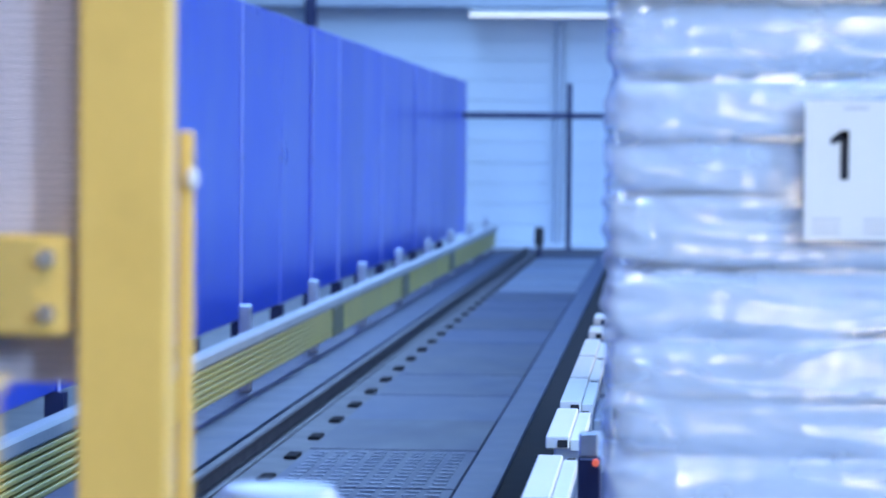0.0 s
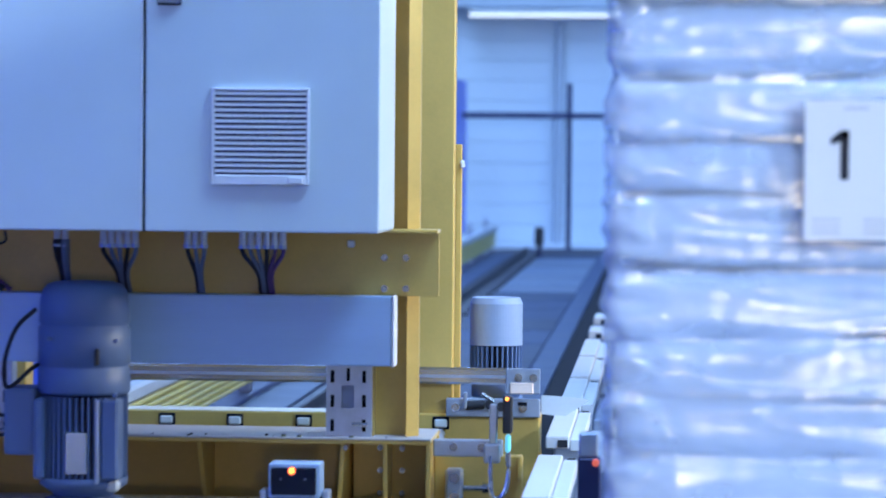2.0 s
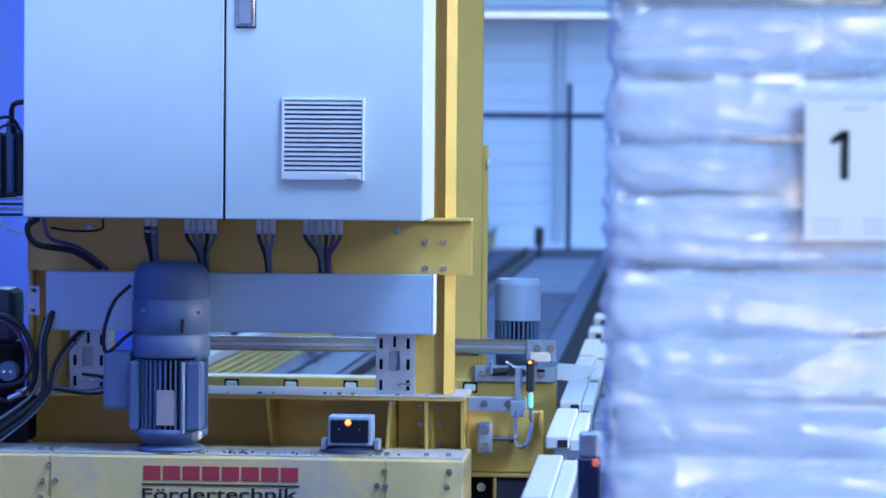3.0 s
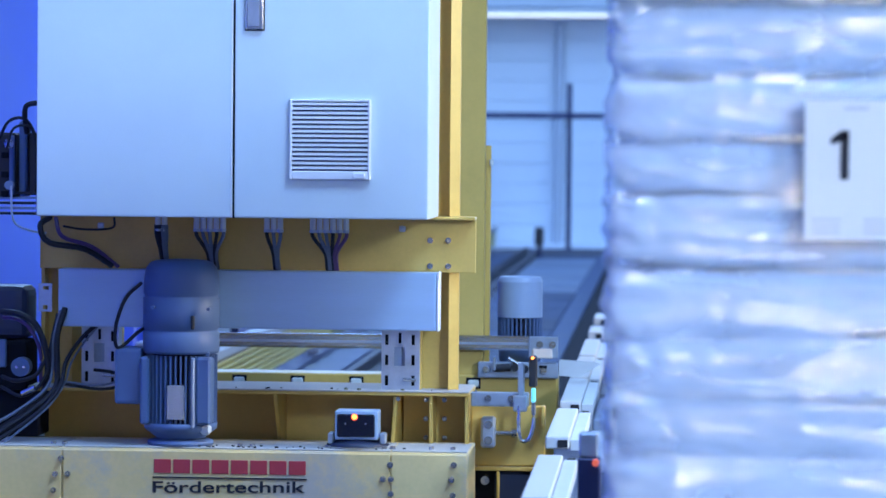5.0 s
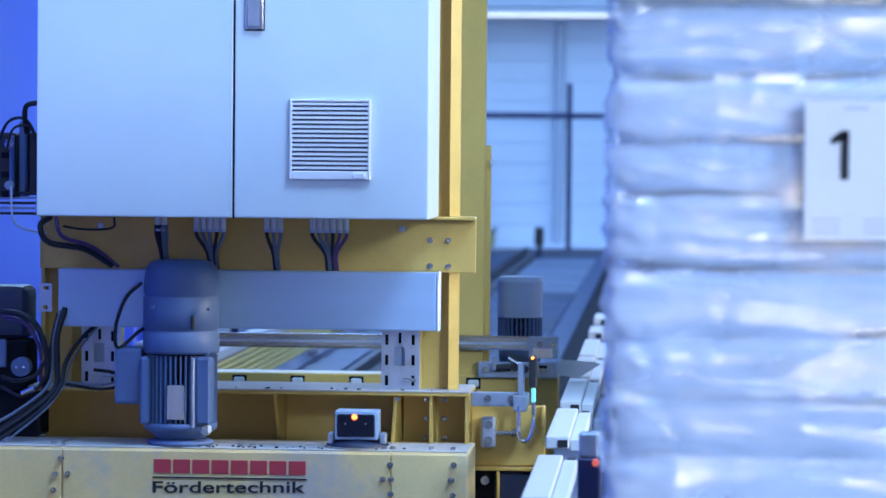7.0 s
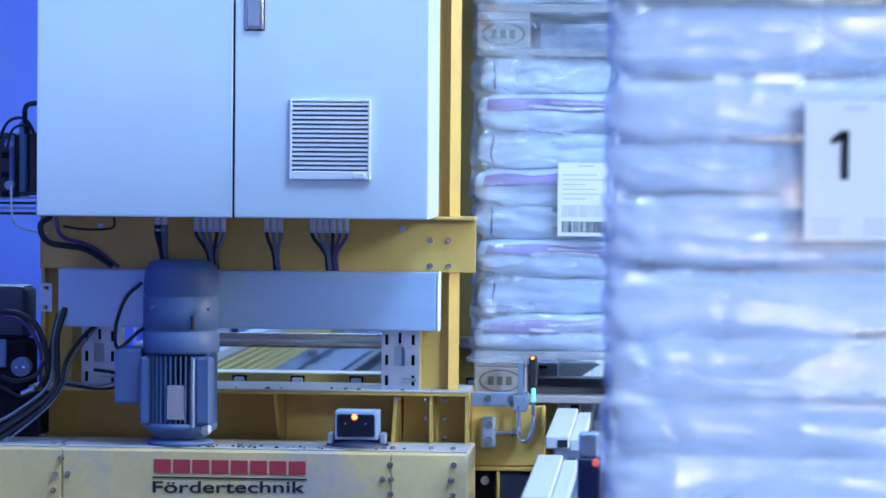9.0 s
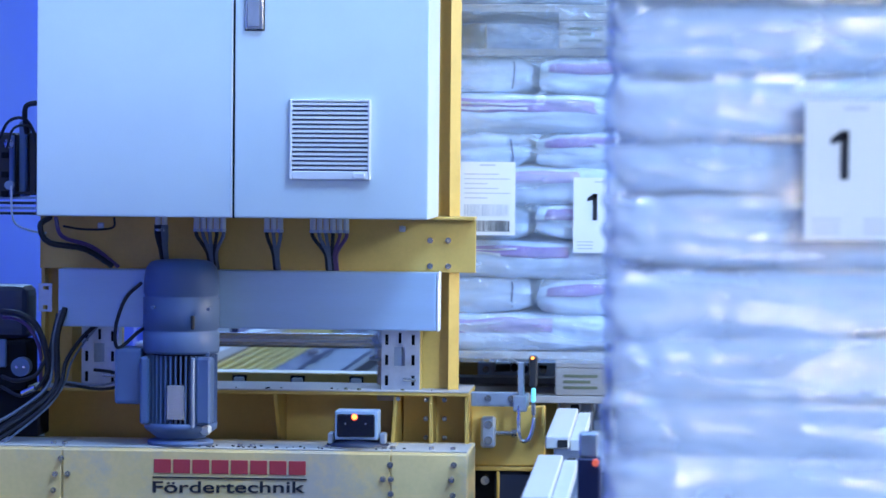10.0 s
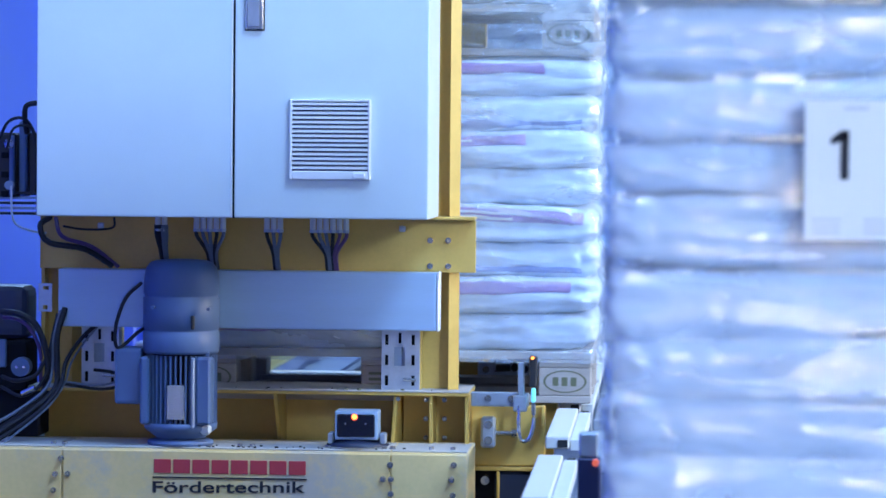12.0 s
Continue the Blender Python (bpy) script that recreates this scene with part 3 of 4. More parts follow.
part("washer_plate", rod((-0.702, 8.37, 0.481), (-0.702, 8.35, 0.481), 0.006, 12), M_BOLT, lower)

# crumbs of dirt on the ledges
random.seed(9)
bm = bmesh.new()
for k in range(52):
    cx = random.choice((-0.864, -1.0, -0.699, -1.106)) + random.gauss(0, 0.07)
    r = random.uniform(0.0012, 0.0032)
    y, z = (random.uniform(8.37, 8.40), lz1 + 0.004) if k % 7 == 0 else (random.uniform(8.145, 8.20), 0.357 + 0.005)
    box(cx - r * 1.4, cx + r * 1.2, y - r, y + r, z, z + r * 1.3, 0, bm)
tagged(part("dirt_crumbs", bm, M_DARK, car), "dark crumbs of dirt", kind="stuff")

# front chassis cover with the maker's mark as plain bars
vz1c = 0.357
chassis = part("chassis_cover", box(-2.05, -0.497, 8.13, 8.45, 0.10, vz1c, 0.006, seg=2), M_COVER, car, "cream-yellow chassis cover with bolted plates")
for x0, x1 in ((-2.04, -1.577), (-1.575 + 0.002, -0.703), (-0.701 + 0.002, -0.5)):
    part("cover_plate", box(x0, x1, 8.124, 8.1295, 0.104, vz1c - 0.004, 0.002), M_COVER, chassis)
    part("top_plate", box(x0, x1, 8.14, 8.352, vz1c + 0.0005, vz1c + 0.005, 0.002), M_DUST, chassis, "dusty top plate")
for bx, bz in ((-1.577, 0.329), (-1.593, 0.287), (-1.598, 0.244), (-1.560, 0.288), (-0.702, 0.325), (-0.700, 0.287), (-0.700, 0.248),
               (-0.721, 0.287), (-0.534, 0.327), (-0.540, 0.288), (-0.536, 0.247)):
    part("bolt", bolt(bx, 8.1235, bz, 0.006), M_BOLT, chassis)
for bx in (-1.607, -1.577, -1.106, -1.073, -0.722, -0.699, -0.597, -0.54):
    part("bolt", rod((bx, 8.17, vz1c + 0.005), (bx, 8.17, vz1c + 0.013), 0.008, 6), M_BOLT, chassis)
tx0, tx1 = -1.332, -0.922
tz1, tz0 = 0.331, 0.294
cw = (tx1 - tx0) / 8
for k in range(8):
    x = tx0 + cw * k + 0.003
    w = cw - 0.006
    part("logo_bar", box(x, x + w, 8.1215, 8.1235, tz0, tz1, 0.0008), M_RED, chassis)
part("logo_line", box(tx0, tx1, 8.1215, 8.1235, 0.281, 0.285), M_INK, chassis)
bm = glyph("F\u00f6rdertechnik", 0.05, 0.0, 0.0, 0.0, bold=0.014)
lo_x, hi_x = min(v.co.x for v in bm.verts), max(v.co.x for v in bm.verts)
lo_z, hi_z = min(v.co.z for v in bm.verts), max(v.co.z for v in bm.verts)
for v in bm.verts:
    v.co = Vector((tx0 + (v.co.x - lo_x) / (hi_x - lo_x) * (tx1 - tx0 - 0.004), 8.1225 + v.co.y, 0.241 + 0.006 * (v.co.x - lo_x) / (hi_x - lo_x) + (v.co.z - lo_z) / (hi_z - lo_z) * 0.031))
part("lettering", bm, M_INK, chassis, "black lettering")
for wx in (-1.56, -0.70):
    part("wheel", rod((wx - 0.03, 8.30, 0.19), (wx + 0.03, 8.30, 0.19), 0.09, 24), M_STEEL, car)
    part("wheel", rod((wx - 0.03, 9.60, 0.19), (wx + 0.03, 9.60, 0.19), 0.09, 24), M_STEEL, car)

# drive gear motor on the chassis
mx, my = -1.274, 8.225
def zz(p):
    return 0.856 - (p - 460) * 8.2 / 5500
prof = [(0.098, zz(627)), (0.102, zz(622)), (0.102, zz(590)), (0.0982, zz(588)), (0.0982, zz(584)), (0.102, zz(582)), (0.102, zz(528)), (0.0975, zz(526)), (0.0975, zz(523)), (0.101, zz(520)),
        (0.099, zz(490)), (0.094, zz(474)), (0.083, zz(465)), (0.066, zz(461)), (0.02, zz(459))]
motor = part("drive_motor", lathe(mx, my, prof, 40), M_MOTOR, car, "blue-grey gear motor with finned housing", True)
part("motor_core", lathe(mx, my, [(0.078, zz(760)), (0.078, zz(628))], 32), M_DARK, motor)
for k in range(44):
    a = 2 * math.pi * k / 44
    bm = box(0.074, 0.097, -0.0022, 0.0022, zz(752), zz(630))
    bmesh.ops.transform(bm, matrix=Matrix.Translation((mx, my, 0)) @ Matrix.Rotation(a, 4, "Z"), verts=bm.verts)
    part("fin", bm, M_MOTOR, motor)
for dx, dw in ((-0.085, 0.024), (0.072, 0.040)):
    part("foot_pad", box(mx + dx - dw / 2, mx + dx + dw / 2, my - 0.088, my + 0.02, zz(752), zz(632), 0.006), M_MOTOR, motor)
part("lower_flange", lathe(mx, my, [(0.05, zz(790)), (0.062, zz(780)), (0.085, zz(768)), (0.097, zz(762)), (0.098, zz(751))], 36), M_MOTOR, motor, smooth=True)
part("mount_plate", lathe(mx, my, [(0.088, vz1c + 0.0052), (0.088, vz1c + 0.016), (0.06, vz1c + 0.024), (0.045, zz(788))], 36), M_MOTOR, motor, smooth=True)
part("name_plate", box(mx - 0.022, mx + 0.024, my - 0.102, my - 0.0975, zz(742), zz(681), 0.001), M_CHROME, motor, "bright metal rating plate")
part("plate_edge", box(mx + 0.040, mx + 0.050, my - 0.094, my - 0.08, zz(757), zz(632), 0.003), M_STEEL, motor)
part("slot", box(mx + 0.040, mx + 0.050, my - 0.0995, my - 0.09, zz(582), zz(557), 0.003), M_BLACK, motor)
part("terminal_box", box(-1.444, mx - 0.098, my - 0.06, my + 0.05, zz(718), zz(618), 0.010, seg=2), M_MOTOR, motor)
part("oil_cap", box(mx + 0.062, mx + 0.09, my - 0.07, my - 0.04, zz(770), zz(753), 0.006), M_CONDW, motor)
part("hose", tube([(-1.37, 8.16, zz(500)), (-1.413, 8.15, zz(530)), (-1.438, 8.15, zz(580)), (-1.435, 8.17, zz(618)), (-1.386, 8.2, zz(590)), (-1.367, 8.25, zz(582))], 0.005), M_RUBBER, motor)
for bx, bz in ((-1.187, 545), (-1.335, 543), (-1.188, 625)):
    part("bolt", rod((bx, my - 0.085, zz(bz)), (bx, my - 0.104, zz(bz)), 0.005, 8), M_MOTOR, motor)

# laser scanner with a lit lamp
sx0, sx1 = -0.854, -0.74
sxm = (sx0 + sx1) / 2
scan = part("laser_scanner", box(sx0, sx1, 8.17, 8.26, 0.385, 0.461, 0.004, seg=2), M_DUCT, car, "grey laser scanner with amber lamp")
part("window", box(sx0 + 0.006, sx1 - 0.008, 8.164, 8.1695, 0.393, 0.453, 0.003), M_LENS, scan)
# emissive ring added as the lamp's reddish glow on its surroundings
part("lamp_rim", rod((-0.801, 8.1638, 0.446), (-0.801, 8.1605, 0.446), 0.0092, 16), M_LED, scan, "red glow around the amber lamp")
part("lamp", rod((-0.801, 8.1635, 0.447), (-0.801, 8.159, 0.447), 0.0065, 16), M_GLOW, scan, "lit amber lamp")
for px in (-0.828, -0.774):
    part("lens", rod((px, 8.1635, 0.426), (px, 8.161, 0.426), 0.008, 16), M_LENS, scan)
    # small chrome disc stands in for a glint on the lens
    part("lens_ring", rod((px + 0.003, 8.1608, 0.429), (px + 0.003, 8.159, 0.429), 0.0028, 10), M_CHROME, scan)
part("base_disc", lathe(sxm, 8.225, [(0.080, vz1c + 0.0055), (0.084, vz1c + 0.012), (0.070, vz1c + 0.020), (0.052, vz1c + 0.026)], 32), M_MOTORD, scan, "dark mounting disc", True)
part("disc_rim", lathe(sxm, 8.225, [(0.086, vz1c + 0.0052), (0.088, vz1c + 0.009)], 32), M_DUST, scan, "dirty pale rim")
part("collar", box(sx0 + 0.004, sx1 - 0.004, 8.18, 8.25, vz1c + 0.0262, 0.3848, 0.002), M_MOTORD, scan)
for px in (sx0 - 0.012, sx1 + 0.012):
    part("clamp", box(px - 0.008, px + 0.008, 8.18, 8.23, 0.373, 0.402, 0.003), M_STEEL, scan)

# right end of the front frame: sensor bracket and end plate
part("end_plate", box(-0.511, -0.307, 8.47, 8.49, 0.291, 0.458, 0.004), M_YELLOW, car)
part("end_plate_flange", box(-0.318, -0.307, 8.42, 8.469, 0.405, 0.461, 0.003), M_YELLOW, car)
sb = part("sensor_bracket", box(-0.508, -0.35, 8.40, 8.425, 0.46, 0.499, 0.003), M_STEEL, car, "bright steel sensor bracket")
for px in (-0.461, -0.398):
    part("bolt", bolt(px, 8.40, 0.482, 0.007), M_BOLT, sb)
part("upright", box(-0.38, -0.362, 8.385, 8.40, 0.466, 0.582, 0.003), M_STEEL, sb)
part("upright_block", box(-0.392, -0.354, 8.380, 8.3985, 0.448, 0.492, 0.004), M_STEEL, sb)
part("sensor", box(-0.349, -0.327, 8.36, 8.40, 0.517, 0.601, 0.004), M_BLACK, sb, "small black light sensor")
part("led", rod((-0.339, 8.359, 0.596), (-0.339, 8.356, 0.596), 0.004, 10), M_GLOW, sb, "tiny amber status light")
part("sensor_plug", box(-0.343, -0.331, 8.365, 8.39, 0.474, 0.514, 0.004), M_CYAN, sb, "glowing cyan plug")
part("sensor_cable", tube([(-0.337, 8.378, 0.474), (-0.336, 8.378, 0.423), (-0.345, 8.378, 0.382), (-0.363, 8.378, 0.369), (-0.375, 8.378, 0.388), (-0.377, 8.385, 0.465)], 0.006), M_CHROME, sb)
cl = part("clamp_block", box(-0.482, -0.442, 8.43, 8.469, 0.344, 0.429, 0.006), M_STEEL, car)
for z in (0.408, 0.365):
    part("bolt", bolt(-0.461, 8.43, z, 0.009), M_BOLT, cl)
part("pin", rod((-0.442, 8.45, 0.384), (-0.379, 8.45, 0.384), 0.007, 12), M_CHROME, cl)
part("pin_nut", rod((-0.398, 8.45, 0.384), (-0.378, 8.45, 0.384), 0.013, 8), M_CHROME, cl)
part("wheel_box", box(-0.51, -0.329, 8.50, 8.60, 0.02, 0.283, 0.006), M_DARK, car)
part("opening_rim", box(-0.508, -0.323, 8.462, 8.49, 0.279, 0.289, 0.002), M_YELLOW, car)
part("opening_post", box(-0.439, -0.431, 8.462, 8.469, 0.05, 0.278, 0.002), M_YELLOW, car)
part("wheel_cover", box(-0.445, -0.34, 8.47, 8.499, 0.05, 0.278, 0.01), M_MOTORD, car)
part("axle_nut", rod((-0.471, 8.499, 0.252), (-0.471, 8.46, 0.252), 0.012, 12), M_BOLT, car)

# rear frame: base beam with reflectors, guide rail, end bracket, motor
rz1 = 0.47
rb = part("rear_base_beam", box(-1.763, -0.305, 9.425, 9.55, 0.12, rz1, 0.004), M_YELLOW, car)
for px in (-1.279, -1.1, -0.92, -0.562):
    part("reflector_frame", box(px - 0.022, px + 0.022, 9.419, 9.4245, 0.43, 0.463, 0.002), M_DARK, rb)
    part("reflector", box(px - 0.017, px + 0.017, 9.410, 9.4185, 0.435, 0.457, 0.004), M_REFL, rb)
bm = box(-1.494, -0.386, 9.40, 9.435, 0.549, 0.592, 0.006)
gr = part("guide_rail", bm, M_CHROME, car, "aluminium guide rail")
part("groove", box(-1.494, -0.386, 9.397, 9.3995, 0.566, 0.573), M_STEEL, gr)
eb = part("end_bracket", box(-0.393, -0.304, 9.39, 9.399, 0.527, 0.593, 0.002), M_STEEL, car)
part("reflector", box(-0.382, -0.321, 9.382, 9.389, 0.527, 0.557, 0.003), M_CREAM, eb, "bright cream reflector")
for px in (-0.36, -0.321):
    part("bolt", bolt(px, 9.39, 0.569, 0.008), M_BOLT, eb)
ep = part("end_beam", box(-0.548, -0.304, 9.40, 9.422, 0.465, 0.513, 0.003), M_STEEL, car)
for px in (-0.523, -0.348):
    part("bolt", bolt(px, 9.40, 0.49, 0.008), M_BOLT, ep)
part("cam_roller", rod((-0.496, 9.385, 0.496), (-0.448, 9.385, 0.499), 0.012, 14), M_BLACK, ep)
part("lever_arm", rod((-0.455, 9.385, 0.527), (-0.424, 9.385, 0.508), 0.006, 8), M_CHROME, ep)
for kx, kz in ((-0.434, 0.499), (-0.404, 0.494)):
    part("knob", rod((kx, 9.399, kz), (kx, 9.372, kz), 0.012, 14), M_BLACK, ep)
part("slot", box(-0.362, -0.338, 9.397, 9.3995, 0.496, 0.505), M_DARK, ep)
part("cam_lever", box(-0.501, -0.492, 9.37, 9.399, 0.489, 0.53, 0.002), M_STEEL, ep)
bm = bmesh.new()
face = bm.faces.new([bm.verts.new((x, 9.45, z)) for x, z in ((-0.303, 0.471), (-0.241, 0.466), (-0.176, 0.508), (-0.196, 0.514), (-0.303, 0.520))])
ext = bmesh.ops.extrude_face_region(bm, geom=[face])
bmesh.ops.translate(bm, verts=[v for v in ext["geom"] if isinstance(v, bmesh.types.BMVert)], vec=(0, 0.004, 0))
part("guide_wing", bm, M_CONDW, ep, "pale pointed guide plate")
rx, ry = -0.431, 9.62
def zr(p):
    return 0.769 - (p - 488) * 9.6 / 5500
m2 = part("lift_motor", lathe(rx, ry, [(0.070, zr(562)), (0.070, zr(503)), (0.070, zr(499)), (0.0695, zr(498.4)), (0.0635, zr(491)), (0.0625, zr(490.4)), (0.061, zr(490)), (0.03, zr(489)), (0.01, zr(489))], 56), M_MOTOR2, car, "pale grey motor with round fan cowl")
part("motor_body", lathe(rx, ry, [(0.058, zr(640)), (0.058, zr(563))], 28), M_DARK, m2)
for k in range(30):
    bm = box(0.056, 0.069, -0.002, 0.002, zr(604), zr(563))
    bmesh.ops.transform(bm, matrix=Matrix.Translation((rx, ry, 0)) @ Matrix.Rotation(2 * math.pi * k / 30, 4, "Z"), verts=bm.verts)
    part("fin", bm, M_MOTOR, m2)
part("motor_flange", lathe(rx, ry, [(0.064, zr(640)), (0.066, zr(612)), (0.062, zr(605))], 28), M_MOTOR, m2, smooth=True)
part("motor_foot", box(rx - 0.07, rx + 0.07, 9.555, 9.70, 0.2, zr(641), 0.006), M_MOTOR, m2)
# load rollers between the two frames, below the pallet
for x in (-1.642, -1.46, -1.279, -1.1, -0.92, -0.741, -0.562):
    bm = rod((x, 8.65, 0.420), (x, 9.12, 0.420), 0.035, 20)
    rod((x, 9.12, 0.420), (x, 9.18, 0.420), 0.035, 20, bm, 0.016)
    rod((x, 9.18, 0.420), (x, 9.41, 0.420), 0.012, 20, bm)
    part("roller", bm, M_STEEL, car, "dull steel load roller", True)

# left end: valve block, connectors, hose bundle, side motor
vb = part("valve_block", box(-1.812, -1.735, 8.28, 8.36, 1.016, 1.191, 0.006), M_BLACK, car, "black valve and plug block with hoses")
for k in range(3):
    z = 1.13 - 0.052 * k
    part("port", box(-1.772, -1.753, 8.265, 8.279, z - 0.008, z + 0.008, 0.002), M_DARK, vb)
part("block_rail", box(-1.75, -1.738, 8.262, 8.279, 1.023, 1.184, 0.003), M_MOTOR, vb)
part("block_rail", box(-1.729, -1.71, 8.29, 8.36, 1.019, 1.222, 0.004), M_MOTOR, vb)
part("block_side", box(-1.707, -1.684, 8.31, 8.37, 1.023, 1.191, 0.004), M_BLACK, vb)
for k in range(5):
    part("cooling_fin", box(-1.812, -1.684, 8.285, 8.37, 0.97 + 0.014 * k, 0.97 + 0.014 * k + 0.006), M_MOTOR2 if k % 2 else M_BLACK, vb)
part("knob", lathe(-1.748, 8.25, [(0.012, 1.15), (0.014, 1.165), (0.008, 1.173)], 14), M_CHROME, vb, smooth=True)
part("knob", rod((-1.746, 8.262, 1.05), (-1.746, 8.24, 1.05), 0.012, 14), M_MOTOR2, vb)
for pts, r, mm in (
        ([(-1.639, 8.2, 1.272), (-1.687, 8.2, 1.265), (-1.699, 8.22, 1.236), (-1.702, 8.26, 1.191)], 0.010, M_RUBBER),
        ([(-1.775, 8.24, 1.168), (-1.742, 8.22, 1.221), (-1.696, 8.22, 1.226), (-1.665, 8.24, 1.168)], 0.006, M_RUBBER),
        ([(-1.752, 8.24, 1.146), (-1.729, 8.22, 1.202), (-1.684, 8.22, 1.206), (-1.671, 8.24, 1.153)], 0.005, M_RUBBER),
        ([(-1.739, 8.24, 1.048), (-1.729, 8.22, 0.957), (-1.691, 8.24, 0.93), (-1.65, 8.27, 0.921)], 0.004, M_CONDW),
        ([(-1.645, 8.3, 0.963), (-1.662, 8.25, 0.942), (-1.638, 8.25, 0.897), (-1.546, 8.28, 0.879), (-1.478, 8.32, 0.833)], 0.011, M_RUBBER),
        ([(-1.63, 8.3, 0.963), (-1.607, 8.28, 0.912), (-1.531, 8.30, 0.885), (-1.463, 8.33, 0.83)], 0.008, M_PURPLE),
        ([(-1.47, 8.3, 0.963), (-1.485, 8.35, 0.935), (-1.561, 8.36, 0.93), (-1.615, 8.33, 0.939)], 0.004, M_RUBBER),
        ([(-1.531, 8.36, 0.67), (-1.565, 8.3, 0.628), (-1.595, 8.27, 0.572), (-1.607, 8.24, 0.504), (-1.668, 8.21, 0.433), (-1.775, 8.19, 0.36)], 0.008, M_RUBBER),
        ([(-1.522, 8.37, 0.67), (-1.555, 8.31, 0.622), (-1.584, 8.28, 0.567), (-1.595, 8.26, 0.519), (-1.638, 8.22, 0.451), (-1.775, 8.18, 0.337)], 0.004, M_GREYC),
        ([(-1.609, 8.33, 0.716), (-1.622, 8.29, 0.64), (-1.618, 8.27, 0.564), (-1.622, 8.25, 0.501), (-1.691, 8.22, 0.436), (-1.775, 8.2, 0.38)], 0.011, M_RUBBER),
        ([(-1.619, 8.34, 0.723), (-1.633, 8.3, 0.64), (-1.632, 8.28, 0.564), (-1.644, 8.25, 0.504), (-1.714, 8.22, 0.446), (-1.775, 8.2, 0.41)], 0.006, M_GREYC),
        ([(-1.629, 8.34, 0.7), (-1.641, 8.3, 0.61), (-1.638, 8.28, 0.549), (-1.659, 8.25, 0.481), (-1.729, 8.23, 0.42), (-1.775, 8.21, 0.39)], 0.009, M_RUBBER),
        ([(-1.615, 8.27, 0.516), (-1.577, 8.28, 0.511), (-1.508, 8.29, 0.501), (-1.461, 8.3, 0.507), (-1.449, 8.32, 0.525), (-1.473, 8.34, 0.542), (-1.534, 8.36, 0.548)], 0.006, M_RUBBER),
        ([(-1.619, 8.26, 0.525), (-1.577, 8.27, 0.519), (-1.516, 8.28, 0.511), (-1.47, 8.29, 0.519), (-1.455, 8.31, 0.537)], 0.004, M_GREYC),
        ([(-1.775, 8.3, 0.707), (-1.722, 8.27, 0.703), (-1.676, 8.26, 0.676), (-1.65, 8.26, 0.617), (-1.644, 8.27, 0.549), (-1.659, 8.27, 0.47)], 0.012, M_RUBBER),
        ([(-1.775, 8.31, 0.691), (-1.726, 8.29, 0.685), (-1.687, 8.28, 0.652), (-1.665, 8.28, 0.595), (-1.665, 8.28, 0.519)], 0.007, M_PURPLE),
        ([(-1.775, 8.3, 0.531), (-1.729, 8.27, 0.522), (-1.676, 8.26, 0.537), (-1.65, 8.27, 0.579)], 0.008, M_RUBBER),
        ([(-1.775, 8.29, 0.504), (-1.714, 8.25, 0.483), (-1.668, 8.25, 0.504), (-1.641, 8.26, 0.549)], 0.007, M_RUBBER)):
    part("hose", tube(pts, r * 0.72, 8), mm, car)
sm = part("side_motor", box(-1.897, -1.721, 8.36, 8.52, 0.627, 0.774, 0.03, seg=3), M_MOTORD, car, "dark side motor with cable plugs")
part("motor_box", box(-1.857, -1.716, 8.34, 8.5, 0.49, 0.626, 0.012, seg=2), M_DARK, sm)
part("plug", box(-1.788, -1.769, 8.32, 8.339, 0.554, 0.631, 0.003), M_MOTOR, sm)
part("plug", rod((-1.709, 8.245, 0.489), (-1.672, 8.24, 0.506), 0.008, 12), M_CHROME, sm)
part("clamp_ring", rod((-1.725, 8.339, 0.557), (-1.725, 8.30, 0.557), 0.026, 18), M_MOTOR, sm)
for px in (-0.010, 0.010):
    part("ring_screw", rod((-1.725 + px, 8.2995, 0.557), (-1.725 + px, 8.296, 0.557), 0.004, 8), M_CHROME, sm)
part("mount_foot", box(-1.888, -1.685, 8.36, 8.5, vz1c + 0.006, 0.489, 0.004), M_DARK, sm)
part("slotted_angle", plate_with_slots(-1.688, -1.651, 0.705, 0.782, 8.36, 0.004, [(-1.676, -1.66, 0.765, 0.775), (-1.676, -1.663, 0.711, 0.722)]), M_STEEL, car, "slotted galvanised angle")

# ---- wrapped pallet loads ----
PL, PW = 1.134, 0.78


FLAT = [1.0]
LUMPS = [1.0]


def pillow_point(u, v, w, s):
    """A point of a filled bag's skin; u along, v across, w up, each from -1 to 1; s: half sizes and seed."""
    hx, hy, hz, seed = s
    tz = (1 - 0.62 * FLAT[0] * abs(u) ** 9) * (1 - 0.34 * FLAT[0] * abs(v) ** 8)
    fx = 1 - 0.03 * w ** 4
    fy = 1 - 0.035 * w ** 4
    n = noise.noise_vector(Vector((u * 2.6 + seed, v * 2.2 + seed * 0.3, w * 1.3)))
    m = noise.noise_vector(Vector((u * 7 + seed, v * 6, w * 4 + seed)))
    return Vector((u * hx * fx + 0.008 * n.x, v * hy * fy + LUMPS[0] * (0.013 * n.y + 0.005 * m.y), w * hz * tz + 0.009 * n.z + 0.004 * m.z + 0.020 * math.sin(seed * 7.3) * u * hx))


def pillow(cx, cy, cz, hx, hy, hz, seed):
    bm = bmesh.new()
    bmesh.ops.create_cube(bm, size=2)
    bmesh.ops.subdivide_edges(bm, edges=list(bm.edges), cuts=13, use_grid_fill=True)
    for v in bm.verts:
        v.co = pillow_point(*v.co, (hx, hy, hz, seed)) + Vector((cx, cy, cz))
    return bm


